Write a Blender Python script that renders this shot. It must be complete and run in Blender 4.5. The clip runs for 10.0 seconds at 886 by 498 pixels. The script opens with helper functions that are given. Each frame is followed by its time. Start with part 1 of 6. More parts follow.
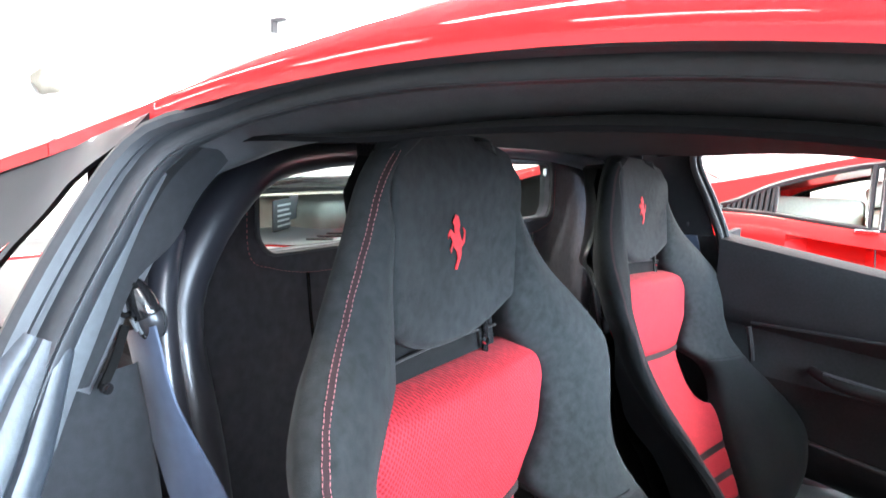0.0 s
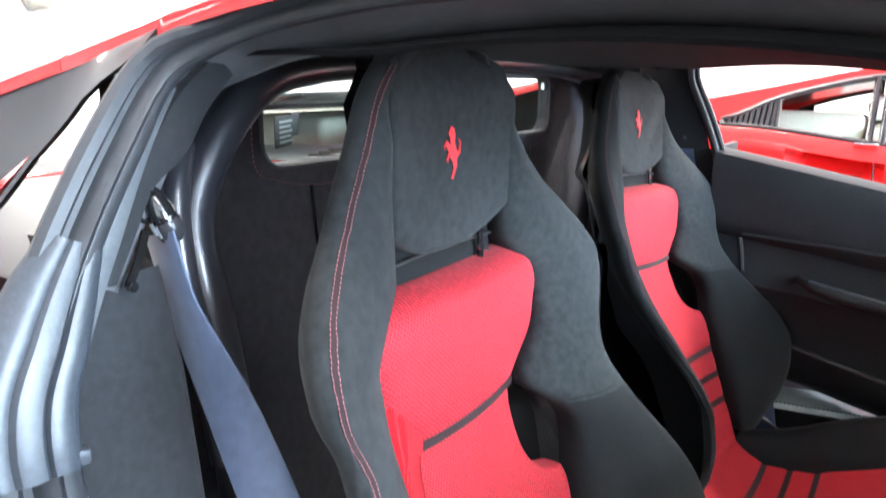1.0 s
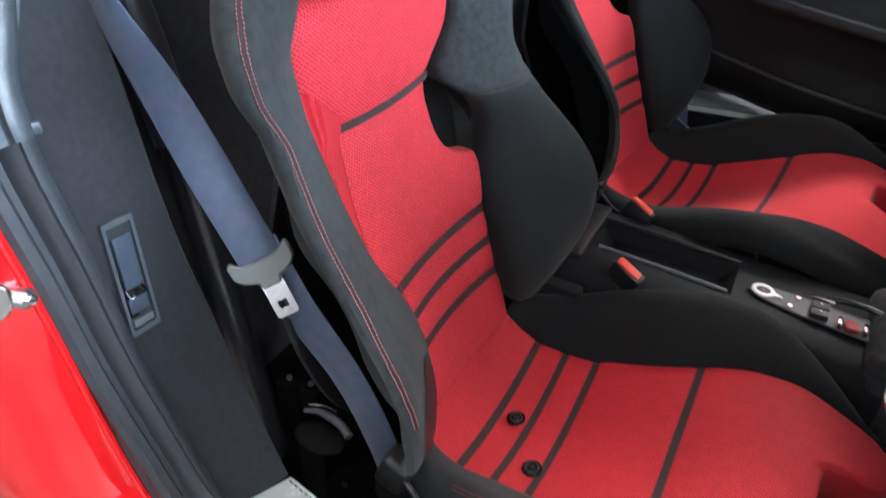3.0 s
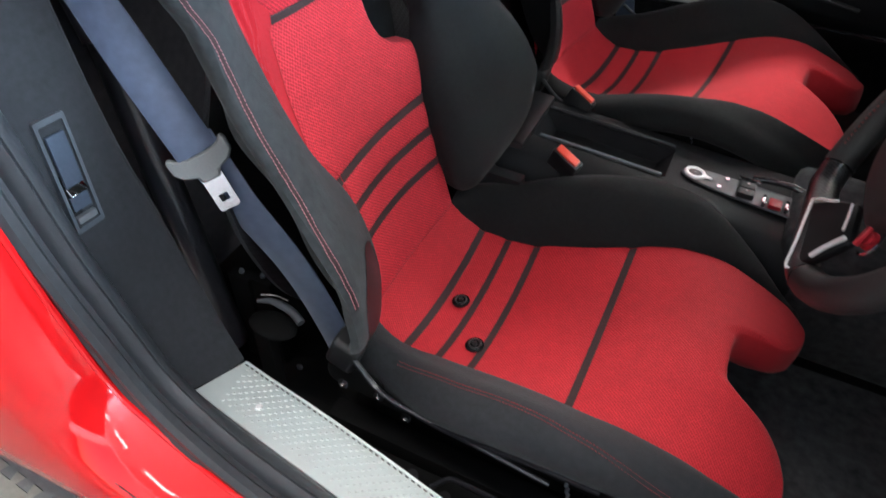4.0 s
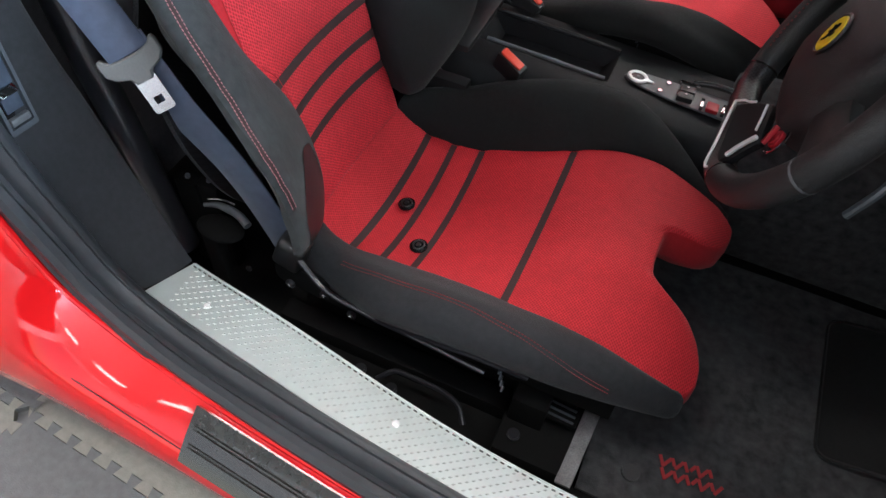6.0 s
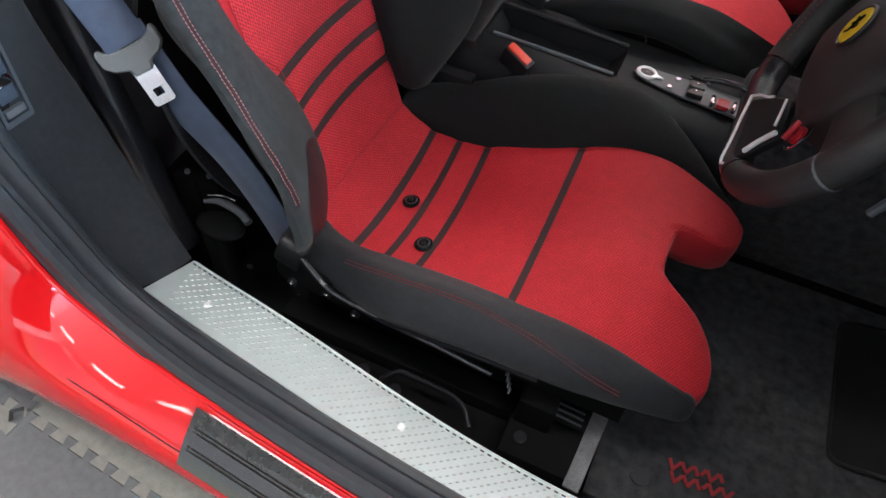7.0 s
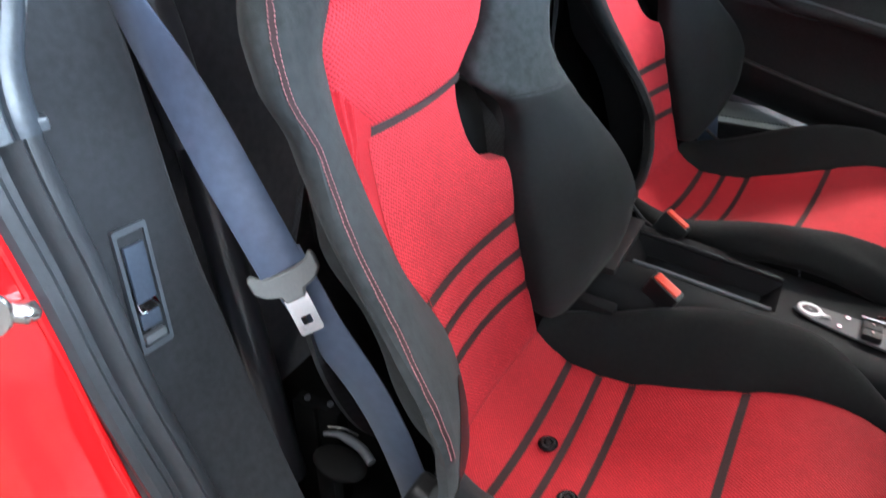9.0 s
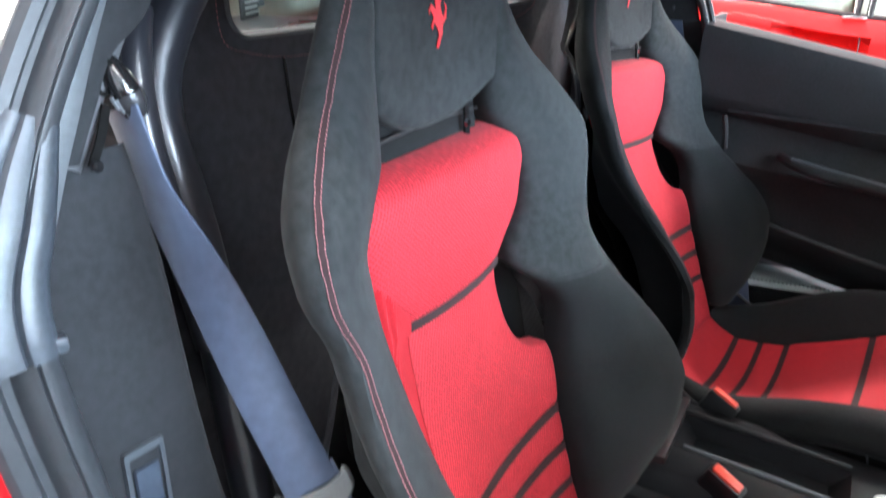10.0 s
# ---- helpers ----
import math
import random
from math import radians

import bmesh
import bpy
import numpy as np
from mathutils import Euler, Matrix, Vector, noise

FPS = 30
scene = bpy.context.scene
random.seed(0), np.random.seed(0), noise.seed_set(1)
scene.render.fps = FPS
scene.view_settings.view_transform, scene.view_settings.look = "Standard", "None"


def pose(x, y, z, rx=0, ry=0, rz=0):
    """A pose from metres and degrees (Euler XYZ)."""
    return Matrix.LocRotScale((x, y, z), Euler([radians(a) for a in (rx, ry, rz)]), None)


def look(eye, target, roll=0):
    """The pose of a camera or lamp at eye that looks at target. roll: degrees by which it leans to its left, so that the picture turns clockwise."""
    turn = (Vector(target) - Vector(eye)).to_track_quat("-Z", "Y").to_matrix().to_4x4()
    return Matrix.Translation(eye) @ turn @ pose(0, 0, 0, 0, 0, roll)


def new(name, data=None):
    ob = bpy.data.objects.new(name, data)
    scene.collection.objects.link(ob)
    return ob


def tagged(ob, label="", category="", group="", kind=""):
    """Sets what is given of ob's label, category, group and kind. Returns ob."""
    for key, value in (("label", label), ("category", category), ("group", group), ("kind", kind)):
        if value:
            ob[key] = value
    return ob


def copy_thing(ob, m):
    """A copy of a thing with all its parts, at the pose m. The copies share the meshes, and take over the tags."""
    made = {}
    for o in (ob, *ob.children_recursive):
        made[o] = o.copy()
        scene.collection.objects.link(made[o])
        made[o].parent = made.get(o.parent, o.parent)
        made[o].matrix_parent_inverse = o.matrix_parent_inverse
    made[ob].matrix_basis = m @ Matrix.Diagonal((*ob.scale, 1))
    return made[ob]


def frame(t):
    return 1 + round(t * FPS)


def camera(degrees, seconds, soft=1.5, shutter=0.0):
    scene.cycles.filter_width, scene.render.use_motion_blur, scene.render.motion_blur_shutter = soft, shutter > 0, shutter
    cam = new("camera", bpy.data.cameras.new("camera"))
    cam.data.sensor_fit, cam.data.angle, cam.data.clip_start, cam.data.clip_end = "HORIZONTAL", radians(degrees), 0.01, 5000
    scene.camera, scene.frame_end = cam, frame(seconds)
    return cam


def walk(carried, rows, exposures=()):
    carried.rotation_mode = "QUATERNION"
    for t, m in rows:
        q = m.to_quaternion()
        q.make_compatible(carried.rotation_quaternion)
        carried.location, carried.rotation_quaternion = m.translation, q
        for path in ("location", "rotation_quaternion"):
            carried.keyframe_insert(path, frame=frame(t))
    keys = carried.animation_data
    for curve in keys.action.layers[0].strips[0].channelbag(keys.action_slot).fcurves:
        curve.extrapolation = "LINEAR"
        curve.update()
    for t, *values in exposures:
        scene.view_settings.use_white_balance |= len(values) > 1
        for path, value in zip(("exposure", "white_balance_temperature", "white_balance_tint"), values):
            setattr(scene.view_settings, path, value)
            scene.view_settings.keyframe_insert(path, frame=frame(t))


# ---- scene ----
cam = camera(65.4, 10.0, shutter=0.5)
PATH = [
    (0, (0.359, -0.96, 1.177), (-0.698, 0.719, 0.923), 1.4),
    (0.5, (0.369, -0.974, 1.176), (-0.684, 0.689, 0.825), 1.1),
    (1, (0.387, -0.993, 1.173), (-0.649, 0.648, 0.691), 0.9),
    (1.5, (0.411, -1.012, 1.169), (-0.567, 0.593, 0.486), 0.8),
    (2, (0.436, -1.027, 1.171), (-0.491, 0.53, 0.324), 0.7),
    (2.5, (0.46, -1.039, 1.171), (-0.388, 0.448, 0.137), 1.1),
    (3, (0.489, -1.051, 1.178), (-0.273, 0.365, -0.012), 1.7),
    (4.3, (0.554, -1.068, 1.193), (0.005, 0.195, -0.257), 2.4),
    (4.5, (0.565, -1.069, 1.194), (0.032, 0.175, -0.279), 2.4),
    (5, (0.577, -1.074, 1.202), (0.095, 0.127, -0.323), 3.3),
    (5.5, (0.589, -1.077, 1.208), (0.152, 0.079, -0.364), 4.4),
    (7, (0.574, -1.067, 1.187), (0.158, 0.092, -0.389), 5.6),
    (7.5, (0.537, -1.061, 1.164), (0.04, 0.169, -0.333), 5.3),
    (8, (0.506, -1.048, 1.156), (-0.094, 0.231, -0.261), 4.0),
    (8.5, (0.465, -1.037, 1.148), (-0.239, 0.329, -0.132), 2.9),
    (9, (0.437, -1.024, 1.141), (-0.352, 0.402, -0.019), 1.9),
    (9.5, (0.407, -1.006, 1.143), (-0.469, 0.497, 0.156), 0.9),
    (10, (0.362, -0.976, 1.158), (-0.551, 0.614, 0.361), 1.0),
]
EXPOSURES = [(0, 0.48), (1, 0.44), (1.5, 0.26), (2.5, -0.03), (4.5, -0.18), (5.5, -0.28), (7, -0.32), (8, -0.28), (8.5, -0.06), (9, 0.22), (9.5, 0.22), (10, 0.30)]
walk(cam, [(t, look(eye, target, roll)) for t, eye, target, roll in PATH], EXPOSURES)

# ---- world and light ----
world = bpy.data.worlds.new("world")
scene.world = world
world.use_nodes = True
wn = world.node_tree
sky = wn.nodes.new("ShaderNodeTexSky")
sky.sky_type, sky.sun_disc = "NISHITA", False
sky.sun_elevation, sky.sun_rotation = radians(40), radians(200)
wn.nodes["Background"].inputs["Strength"].default_value = 0.12
wn.links.new(sky.outputs[0], wn.nodes["Background"].inputs["Color"])


def area_lamp(name, m, sx, sy, watts, colour):
    data = bpy.data.lights.new(name, "AREA")
    data.shape, data.size, data.size_y, data.energy, data.color = "RECTANGLE", sx, sy, watts, colour
    ob = new(name, data)
    ob.matrix_world = m
    return ob


DOORWAY_WATTS, SIDE_WATTS = 2000, 12
# area lamps added to stand in for daylight through unseen open garage doors
area_lamp("daylight_front", look((6.85, -0.3, 1.9), (0, -0.3, 1.2)), 5.0, 2.6, DOORWAY_WATTS, (0.64, 0.80, 1.0))
area_lamp("daylight_side", look((-1.5, -5.85, 1.9), (-1.5, 0, 1.2)), 7.0, 3.0, SIDE_WATTS, (0.80, 0.90, 1.0))

# ---- materials ----


def material(name, colour, rough=0.5, metal=0.0, vary=0.15, scale=40.0, bump=0.0, bump_scale=400.0, sheen=0.0, coat=0.0, spec=0.5):
    """A surface with large stains and fine grain in its colour and a fine relief."""
    m = bpy.data.materials.new(name)
    m.use_nodes = True
    nt = m.node_tree
    b = nt.nodes["Principled BSDF"]
    b.inputs["Roughness"].default_value = rough
    b.inputs["Metallic"].default_value = metal
    b.inputs["Sheen Weight"].default_value = sheen
    b.inputs["Sheen Roughness"].default_value = 0.45
    b.inputs["Coat Weight"].default_value = coat
    b.inputs["Coat Roughness"].default_value = 0.04
    b.inputs["Specular IOR Level"].default_value = spec
    tc = nt.nodes.new("ShaderNodeTexCoord")
    big = nt.nodes.new("ShaderNodeTexNoise")
    big.inputs["Scale"].default_value = scale * 0.25
    big.inputs["Detail"].default_value = 3
    fine = nt.nodes.new("ShaderNodeTexNoise")
    fine.inputs["Scale"].default_value = scale * 6
    fine.inputs["Detail"].default_value = 4
    for n in (big, fine):
        nt.links.new(tc.outputs["Object"], n.inputs["Vector"])
    add = nt.nodes.new("ShaderNodeMath")
    add.operation = "ADD"
    nt.links.new(big.outputs["Fac"], add.inputs[0])
    nt.links.new(fine.outputs["Fac"], add.inputs[1])
    ramp = nt.nodes.new("ShaderNodeMapRange")
    ramp.inputs["From Min"].default_value, ramp.inputs["From Max"].default_value = 0.7, 1.3
    ramp.inputs["To Min"].default_value, ramp.inputs["To Max"].default_value = 1 - vary, 1 + vary
    nt.links.new(add.outputs[0], ramp.inputs["Value"])
    mix = nt.nodes.new("ShaderNodeVectorMath")
    mix.operation = "SCALE"
    mix.inputs[0].default_value = colour
    nt.links.new(ramp.outputs[0], mix.inputs["Scale"])
    nt.links.new(mix.outputs[0], b.inputs["Base Color"])
    if bump:
        relief = nt.nodes.new("ShaderNodeTexNoise")
        relief.inputs["Scale"].default_value = bump_scale
        relief.inputs["Detail"].default_value = 4
        nt.links.new(tc.outputs["Object"], relief.inputs["Vector"])
        bn = nt.nodes.new("ShaderNodeBump")
        bn.inputs["Strength"].default_value = bump
        bn.inputs["Distance"].default_value = 0.002
        nt.links.new(relief.outputs["Fac"], bn.inputs["Height"])
        nt.links.new(bn.outputs[0], b.inputs["Normal"])
    return m


def mesh_fabric(name, colour, hole, pitch, plane):
    """A knitted spacer fabric: small rounded holes in slanting rows, darker inside."""
    m = material(name, colour, 0.75, vary=0.16, scale=9, sheen=0.045, spec=0.30)
    nt = m.node_tree
    b = nt.nodes["Principled BSDF"]
    tc = nt.nodes.new("ShaderNodeTexCoord")
    cut = nt.nodes.new("ShaderNodeSeparateXYZ")
    nt.links.new(tc.outputs["Object"], cut.inputs[0])
    flat = nt.nodes.new("ShaderNodeCombineXYZ")
    nt.links.new(cut.outputs[plane[0]], flat.inputs["X"])
    nt.links.new(cut.outputs[plane[1]], flat.inputs["Y"])
    turn = nt.nodes.new("ShaderNodeMapping")
    turn.inputs["Rotation"].default_value = (0, 0, radians(38))
    turn.inputs["Scale"].default_value = (1.0, 0.8, 1.0)
    nt.links.new(flat.outputs[0], turn.inputs["Vector"])
    vor = nt.nodes.new("ShaderNodeTexVoronoi")
    vor.voronoi_dimensions = "2D"
    vor.inputs["Scale"].default_value = 1 / pitch
    vor.inputs["Randomness"].default_value = 0.22
    nt.links.new(turn.outputs[0], vor.inputs["Vector"])
    r = nt.nodes.new("ShaderNodeMapRange")
    r.inputs["From Min"].default_value, r.inputs["From Max"].default_value = 0.26, 0.50
    nt.links.new(vor.outputs["Distance"], r.inputs["Value"])
    old = b.inputs["Base Color"].links[0].from_socket
    mix = nt.nodes.new("ShaderNodeMix")
    mix.data_type = "RGBA"
    mix.inputs[6].default_value = (*hole, 1)
    nt.links.new(r.outputs[0], mix.inputs[0])
    nt.links.new(old, mix.inputs[7])
    nt.links.new(mix.outputs[2], b.inputs["Base Color"])
    bn = nt.nodes.new("ShaderNodeBump")
    bn.inputs["Strength"].default_value = 0.4
    bn.inputs["Distance"].default_value = 0.001
    nt.links.new(r.outputs[0], bn.inputs["Height"])
    nt.links.new(bn.outputs[0], b.inputs["Normal"])
    return m


def webbing(name, colour):
    """Woven belt webbing with fine lengthwise ribs."""
    m = material(name, colour, 0.55, vary=0.2, scale=14, sheen=0.3, spec=0.5)
    nt = m.node_tree
    b = nt.nodes["Principled BSDF"]
    tc = nt.nodes.new("ShaderNodeTexCoord")
    w = nt.nodes.new("ShaderNodeTexWave")
    w.inputs["Scale"].default_value = 330
    w.inputs["Distortion"].default_value = 1.5
    nt.links.new(tc.outputs["Object"], w.inputs["Vector"])
    bn = nt.nodes.new("ShaderNodeBump")
    bn.inputs["Strength"].default_value = 0.10
    bn.inputs["Distance"].default_value = 0.001
    nt.links.new(w.outputs["Fac"], bn.inputs["Height"])
    nt.links.new(bn.outputs[0], b.inputs["Normal"])
    return m


def carbon(name):
    """Lacquered carbon weave."""
    m = material(name, (0.016, 0.016, 0.018), 0.35, vary=0.1, coat=0.6, spec=0.3)
    nt = m.node_tree
    b = nt.nodes["Principled BSDF"]
    tc = nt.nodes.new("ShaderNodeTexCoord")
    ch = nt.nodes.new("ShaderNodeTexChecker")
    ch.inputs["Scale"].default_value = 320
    ch.inputs["Color1"].default_value = (0.008, 0.008, 0.009, 1)
    ch.inputs["Color2"].default_value = (0.03, 0.03, 0.033, 1)
    nt.links.new(tc.outputs["Object"], ch.inputs["Vector"])
    nt.links.new(ch.outputs["Color"], b.inputs["Base Color"])
    return m


def glass(name, tint, rough=0.0):
    m = bpy.data.materials.new(name)
    m.use_nodes = True
    b = m.node_tree.nodes["Principled BSDF"]
    b.inputs["Base Color"].default_value = (*tint, 1)
    b.inputs["Transmission Weight"].default_value = 1.0
    b.inputs["Roughness"].default_value = rough
    b.inputs["IOR"].default_value = 1.1
    return m


def glow(name, colour, strength):
    m = bpy.data.materials.new(name)
    m.use_nodes = True
    b = m.node_tree.nodes["Principled BSDF"]
    b.inputs["Emission Color"].default_value = (*colour, 1)
    b.inputs["Emission Strength"].default_value = strength
    return m


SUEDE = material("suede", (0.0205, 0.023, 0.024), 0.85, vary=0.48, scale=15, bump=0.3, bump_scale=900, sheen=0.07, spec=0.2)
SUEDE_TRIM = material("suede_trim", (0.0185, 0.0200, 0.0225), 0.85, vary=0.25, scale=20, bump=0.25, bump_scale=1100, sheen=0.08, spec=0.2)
# darker copies of the suede: shade on inner and lower bolsters put into colour
SUEDE_LOW_SHADE = material("suede_low_shade", (0.0120, 0.0130, 0.0137), 0.88, vary=0.15, scale=25, bump=0.3, bump_scale=1300, sheen=0.06, spec=0.18)
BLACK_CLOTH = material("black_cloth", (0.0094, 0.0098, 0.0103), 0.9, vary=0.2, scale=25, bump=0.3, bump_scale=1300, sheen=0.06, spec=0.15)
RED_BACK = mesh_fabric("red_back", (0.57, 0.023, 0.037), (0.23, 0.006, 0.011), 0.0036, "YZ")
RED_SEAT = mesh_fabric("red_seat", (0.48, 0.017, 0.027), (0.28, 0.006, 0.011), 0.0032, "XY")
RED_FACE = material("red_face", (0.36, 0.012, 0.019), 0.85, vary=0.12, scale=40, bump=0.3, bump_scale=700, sheen=0.08, spec=0.2)
RED_SEAM = material("red_seam", (0.36, 0.010, 0.015), 0.8, vary=0.1)
STRIPE = material("stripe", (0.026, 0.012, 0.012), 0.85, vary=0.2, scale=60, bump=0.3)
SEAM_BAND = material("seam_band", (0.030, 0.017, 0.018), 0.85, vary=0.2, scale=60, bump=0.2, spec=0.15)
RED_THREAD = material("red_thread", (0.44, 0.16, 0.175), 0.7, vary=0.1)
THREAD_DARK = material("thread_dark", (0.27, 0.018, 0.022), 0.8, vary=0.2, scale=200)
EMBLEM_RED = material("emblem_red", (0.72, 0.02, 0.03), 0.6, vary=0.1, scale=200, bump=0.4, bump_scale=700)
CARBON = carbon("carbon")
RED_PAINT = material("red_paint", (0.70, 0.010, 0.013), 0.6, vary=0.03, scale=3, coat=1.0, spec=0.0)
RED_PAINT.node_tree.nodes["Principled BSDF"].inputs["Coat IOR"].default_value = 1.7
RED_PAINT.node_tree.nodes["Principled BSDF"].inputs["Coat Roughness"].default_value = 0.07
RUBBER = material("rubber", (0.031, 0.034, 0.038), 0.45, vary=0.2, scale=20, bump=0.1, bump_scale=300)
SEAL_COVER = material("seal_cover", (0.037, 0.044, 0.053), 0.36, vary=0.3, scale=35, bump=0.08)
FLANGE_GREY = material("flange_grey", (0.050, 0.057, 0.065), 0.42, vary=0.18, scale=25, bump=0.08)
DARK_PLASTIC = material("dark_plastic", (0.012, 0.012, 0.013), 0.42, vary=0.15, scale=60, bump=0.12, bump_scale=900)
GLOSS_BLACK = material("gloss_black", (0.010, 0.010, 0.011), 0.18, vary=0.1, coat=0.6)
SATIN_BLACK = material("satin_black", (0.012, 0.012, 0.015), 0.34, vary=0.15, coat=0.3)
HEADLINER = material("headliner", (0.0068, 0.0066, 0.0074), 0.9, vary=0.2, scale=15, bump=0.25, bump_scale=900, sheen=0.03, spec=0.15)
# black suede lightened to bluish grey: window light is put into the colour
BULKHEAD_CLOTH = material("bulkhead_cloth", (0.076, 0.076, 0.088), 0.85, vary=0.25, scale=12, bump=0.25, bump_scale=1000, sheen=0.1, spec=0.2)
HOOP_BLACK = material("hoop_black", (0.026, 0.026, 0.032), 0.30, vary=0.12, scale=30, bump=0.04, spec=0.8, coat=0.25)
CARPET = material("carpet", (0.036, 0.037, 0.039), 0.95, vary=0.65, scale=9, bump=0.5, bump_scale=700, sheen=0.06, spec=0.1)
LEATHER = material("leather", (0.020, 0.020, 0.022), 0.45, vary=0.15, scale=60, bump=0.3, bump_scale=600)
DOOR_SKIN = material("door_skin", (0.020, 0.021, 0.023), 0.78, vary=0.2, scale=30, bump=0.25, bump_scale=700, spec=0.2)
ALUMINIUM = material("aluminium", (0.72, 0.80, 0.77), 0.34, 0.66, vary=0.05, scale=8, bump=0.02)
DULL_METAL = material("dull_metal", (0.46, 0.49, 0.48), 0.65, 0.15, vary=0.1, scale=30, bump=0.06)
LUG_GREY = material("lug_grey", (0.58, 0.64, 0.615), 0.36, 0.6, vary=0.08, scale=30)
STEEL = material("steel", (0.62, 0.60, 0.60), 0.24, 1.0, vary=0.08, scale=80, bump=0.05)
# pale and mostly diffuse: the glints of chrome are put into the colour
BRIGHT_SILVER = material("bright_silver", (0.84, 0.84, 0.85), 0.30, 0.25, vary=0.04)
CHROME = material("chrome", (0.80, 0.80, 0.82), 0.10, 1.0, vary=0.04)
GREY_PLASTIC = material("grey_plastic", (0.085, 0.092, 0.10), 0.42, vary=0.12, scale=60, bump=0.1)
TONGUE_GREY = material("tongue_grey", (0.115, 0.122, 0.122), 0.45, vary=0.1, scale=60, bump=0.1)
# grey lightened: the pale doorway reflection is put into the colour
TRIM_PAD = material("trim_pad", (0.095, 0.098, 0.105), 0.33, vary=0.15, scale=18, bump=0.12, bump_scale=600, spec=0.45)
EDGE_GREY = material("edge_grey", (0.17, 0.172, 0.175), 0.6, 0.3, vary=0.6, scale=110, bump=0.4, bump_scale=500)
PATCH_BLACK = material("patch_black", (0.012, 0.012, 0.0135), 0.42, vary=0.25, scale=30, bump=0.12, bump_scale=500, spec=0.4)
CONSOLE_BLACK = material("console_black", (0.0085, 0.0085, 0.0098), 0.6, vary=0.15, scale=40, bump=0.15, bump_scale=900, spec=0.18)
PANEL_GREY = material("panel_grey", (0.075, 0.077, 0.082), 0.40, vary=0.08, scale=40, bump=0.05)
BEZEL = material("bezel", (0.052, 0.060, 0.070), 0.4, vary=0.12, scale=60, bump=0.08)
LEVER = material("lever", (0.11, 0.14, 0.19), 0.16, 0.6, vary=0.1)
BELT_BLUE = webbing("belt_blue", (0.050, 0.070, 0.116))
# near-black: darkness under the seats and behind openings is put into the colour
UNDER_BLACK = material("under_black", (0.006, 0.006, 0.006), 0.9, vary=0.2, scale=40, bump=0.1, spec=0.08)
GUIDE_CAP = material("guide_cap", (0.05, 0.05, 0.055), 0.25, 0.5, vary=0.08)
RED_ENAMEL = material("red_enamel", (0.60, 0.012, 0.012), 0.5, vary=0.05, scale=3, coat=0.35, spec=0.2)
RIM_LEATHER = material("rim_leather", (0.009, 0.0094, 0.0102), 0.52, vary=0.12, scale=60, bump=0.35, bump_scale=700)
BUTTON_RED = material("button_red", (0.12, 0.008, 0.008), 0.35, vary=0.1)
KNOB_RED = material("knob_red", (0.26, 0.007, 0.014), 0.35, vary=0.1)
BUCKLE_RED = material("buckle_red", (0.75, 0.07, 0.04), 0.4, vary=0.08)
BADGE_YELLOW = material("badge_yellow", (0.78, 0.56, 0.02), 0.35, vary=0.05, coat=0.5)
CREAM = material("cream", (0.52, 0.52, 0.43), 0.6, vary=0.1, scale=15)
WHITE_WALL = material("white_wall", (0.82, 0.82, 0.81), 0.8, vary=0.04, scale=2, bump=0.1, bump_scale=60)
TILE_GREY = material("tile_grey", (0.225, 0.22, 0.19), 0.7, vary=0.18, scale=12, bump=0.4, bump_scale=350)
TILE_DARK = material("tile_dark", (0.125, 0.13, 0.13), 0.7, vary=0.18, scale=12, bump=0.4, bump_scale=350)
ASPHALT = material("asphalt", (0.10, 0.10, 0.10), 0.9, vary=0.2, scale=4, bump=0.5, bump_scale=80)
LAMP_GLOW = glow("lamp_glow", (1.0, 0.98, 0.95), 9.0)
PANE = glass("pane", (0.76, 0.86, 0.81))
STEP_GREY = material("step_grey", (0.030, 0.030, 0.027), 0.12, vary=0.1, scale=20, coat=1.0)
TYRE = material("tyre", (0.018, 0.018, 0.018), 0.85, vary=0.2, bump=0.2)

# ---- building tools ----


def part(name, bm, mat, parent, label="", smooth=True):
    """Links a bmesh as one mesh object under a thing or a part."""
    bmesh.ops.recalc_face_normals(bm, faces=bm.faces)
    me = bpy.data.meshes.new(name)
    bm.to_mesh(me)
    bm.free()
    me.materials.append(mat)
    if smooth:
        me.shade_smooth()
        me.set_sharp_from_angle(angle=radians(42))
    ob = new(name, me)
    if parent is not None:
        ob.parent = parent
        ob.matrix_parent_inverse = parent.matrix_world.inverted()
    if label:
        tagged(ob, label)
    return ob


def thing(name, at, label, category, group="", kind=""):
    ob = new(name)
    ob.empty_display_size = 0.05
    ob.matrix_world = Matrix.Translation(at)
    bpy.context.view_layer.update()
    return tagged(ob, label, category, group, kind)


def curve(*keys, level=True):
    """A smooth function through (place, value) keys, in rising order of place."""
    k = sorted(keys)
    xs, ys = np.array([a for a, _ in k], float), np.array([b for _, b in k], float)
    slope = np.gradient(ys, xs)
    d = np.diff(ys) / np.diff(xs)
    for i in range(1, len(xs) - 1):
        if level and d[i - 1] * d[i] <= 0:
            slope[i] = 0

    def value(x):
        x = min(max(x, xs[0]), xs[-1])
        i = min(int(np.searchsorted(xs, x, "right")) - 1, len(xs) - 2)
        h = xs[i + 1] - xs[i]
        t = (x - xs[i]) / h
        return float((2 * t**3 - 3 * t**2 + 1) * ys[i] + (t**3 - 2 * t**2 + t) * h * slope[i] + (3 * t**2 - 2 * t**3) * ys[i + 1] + (t**3 - t**2) * h * slope[i + 1])

    return value


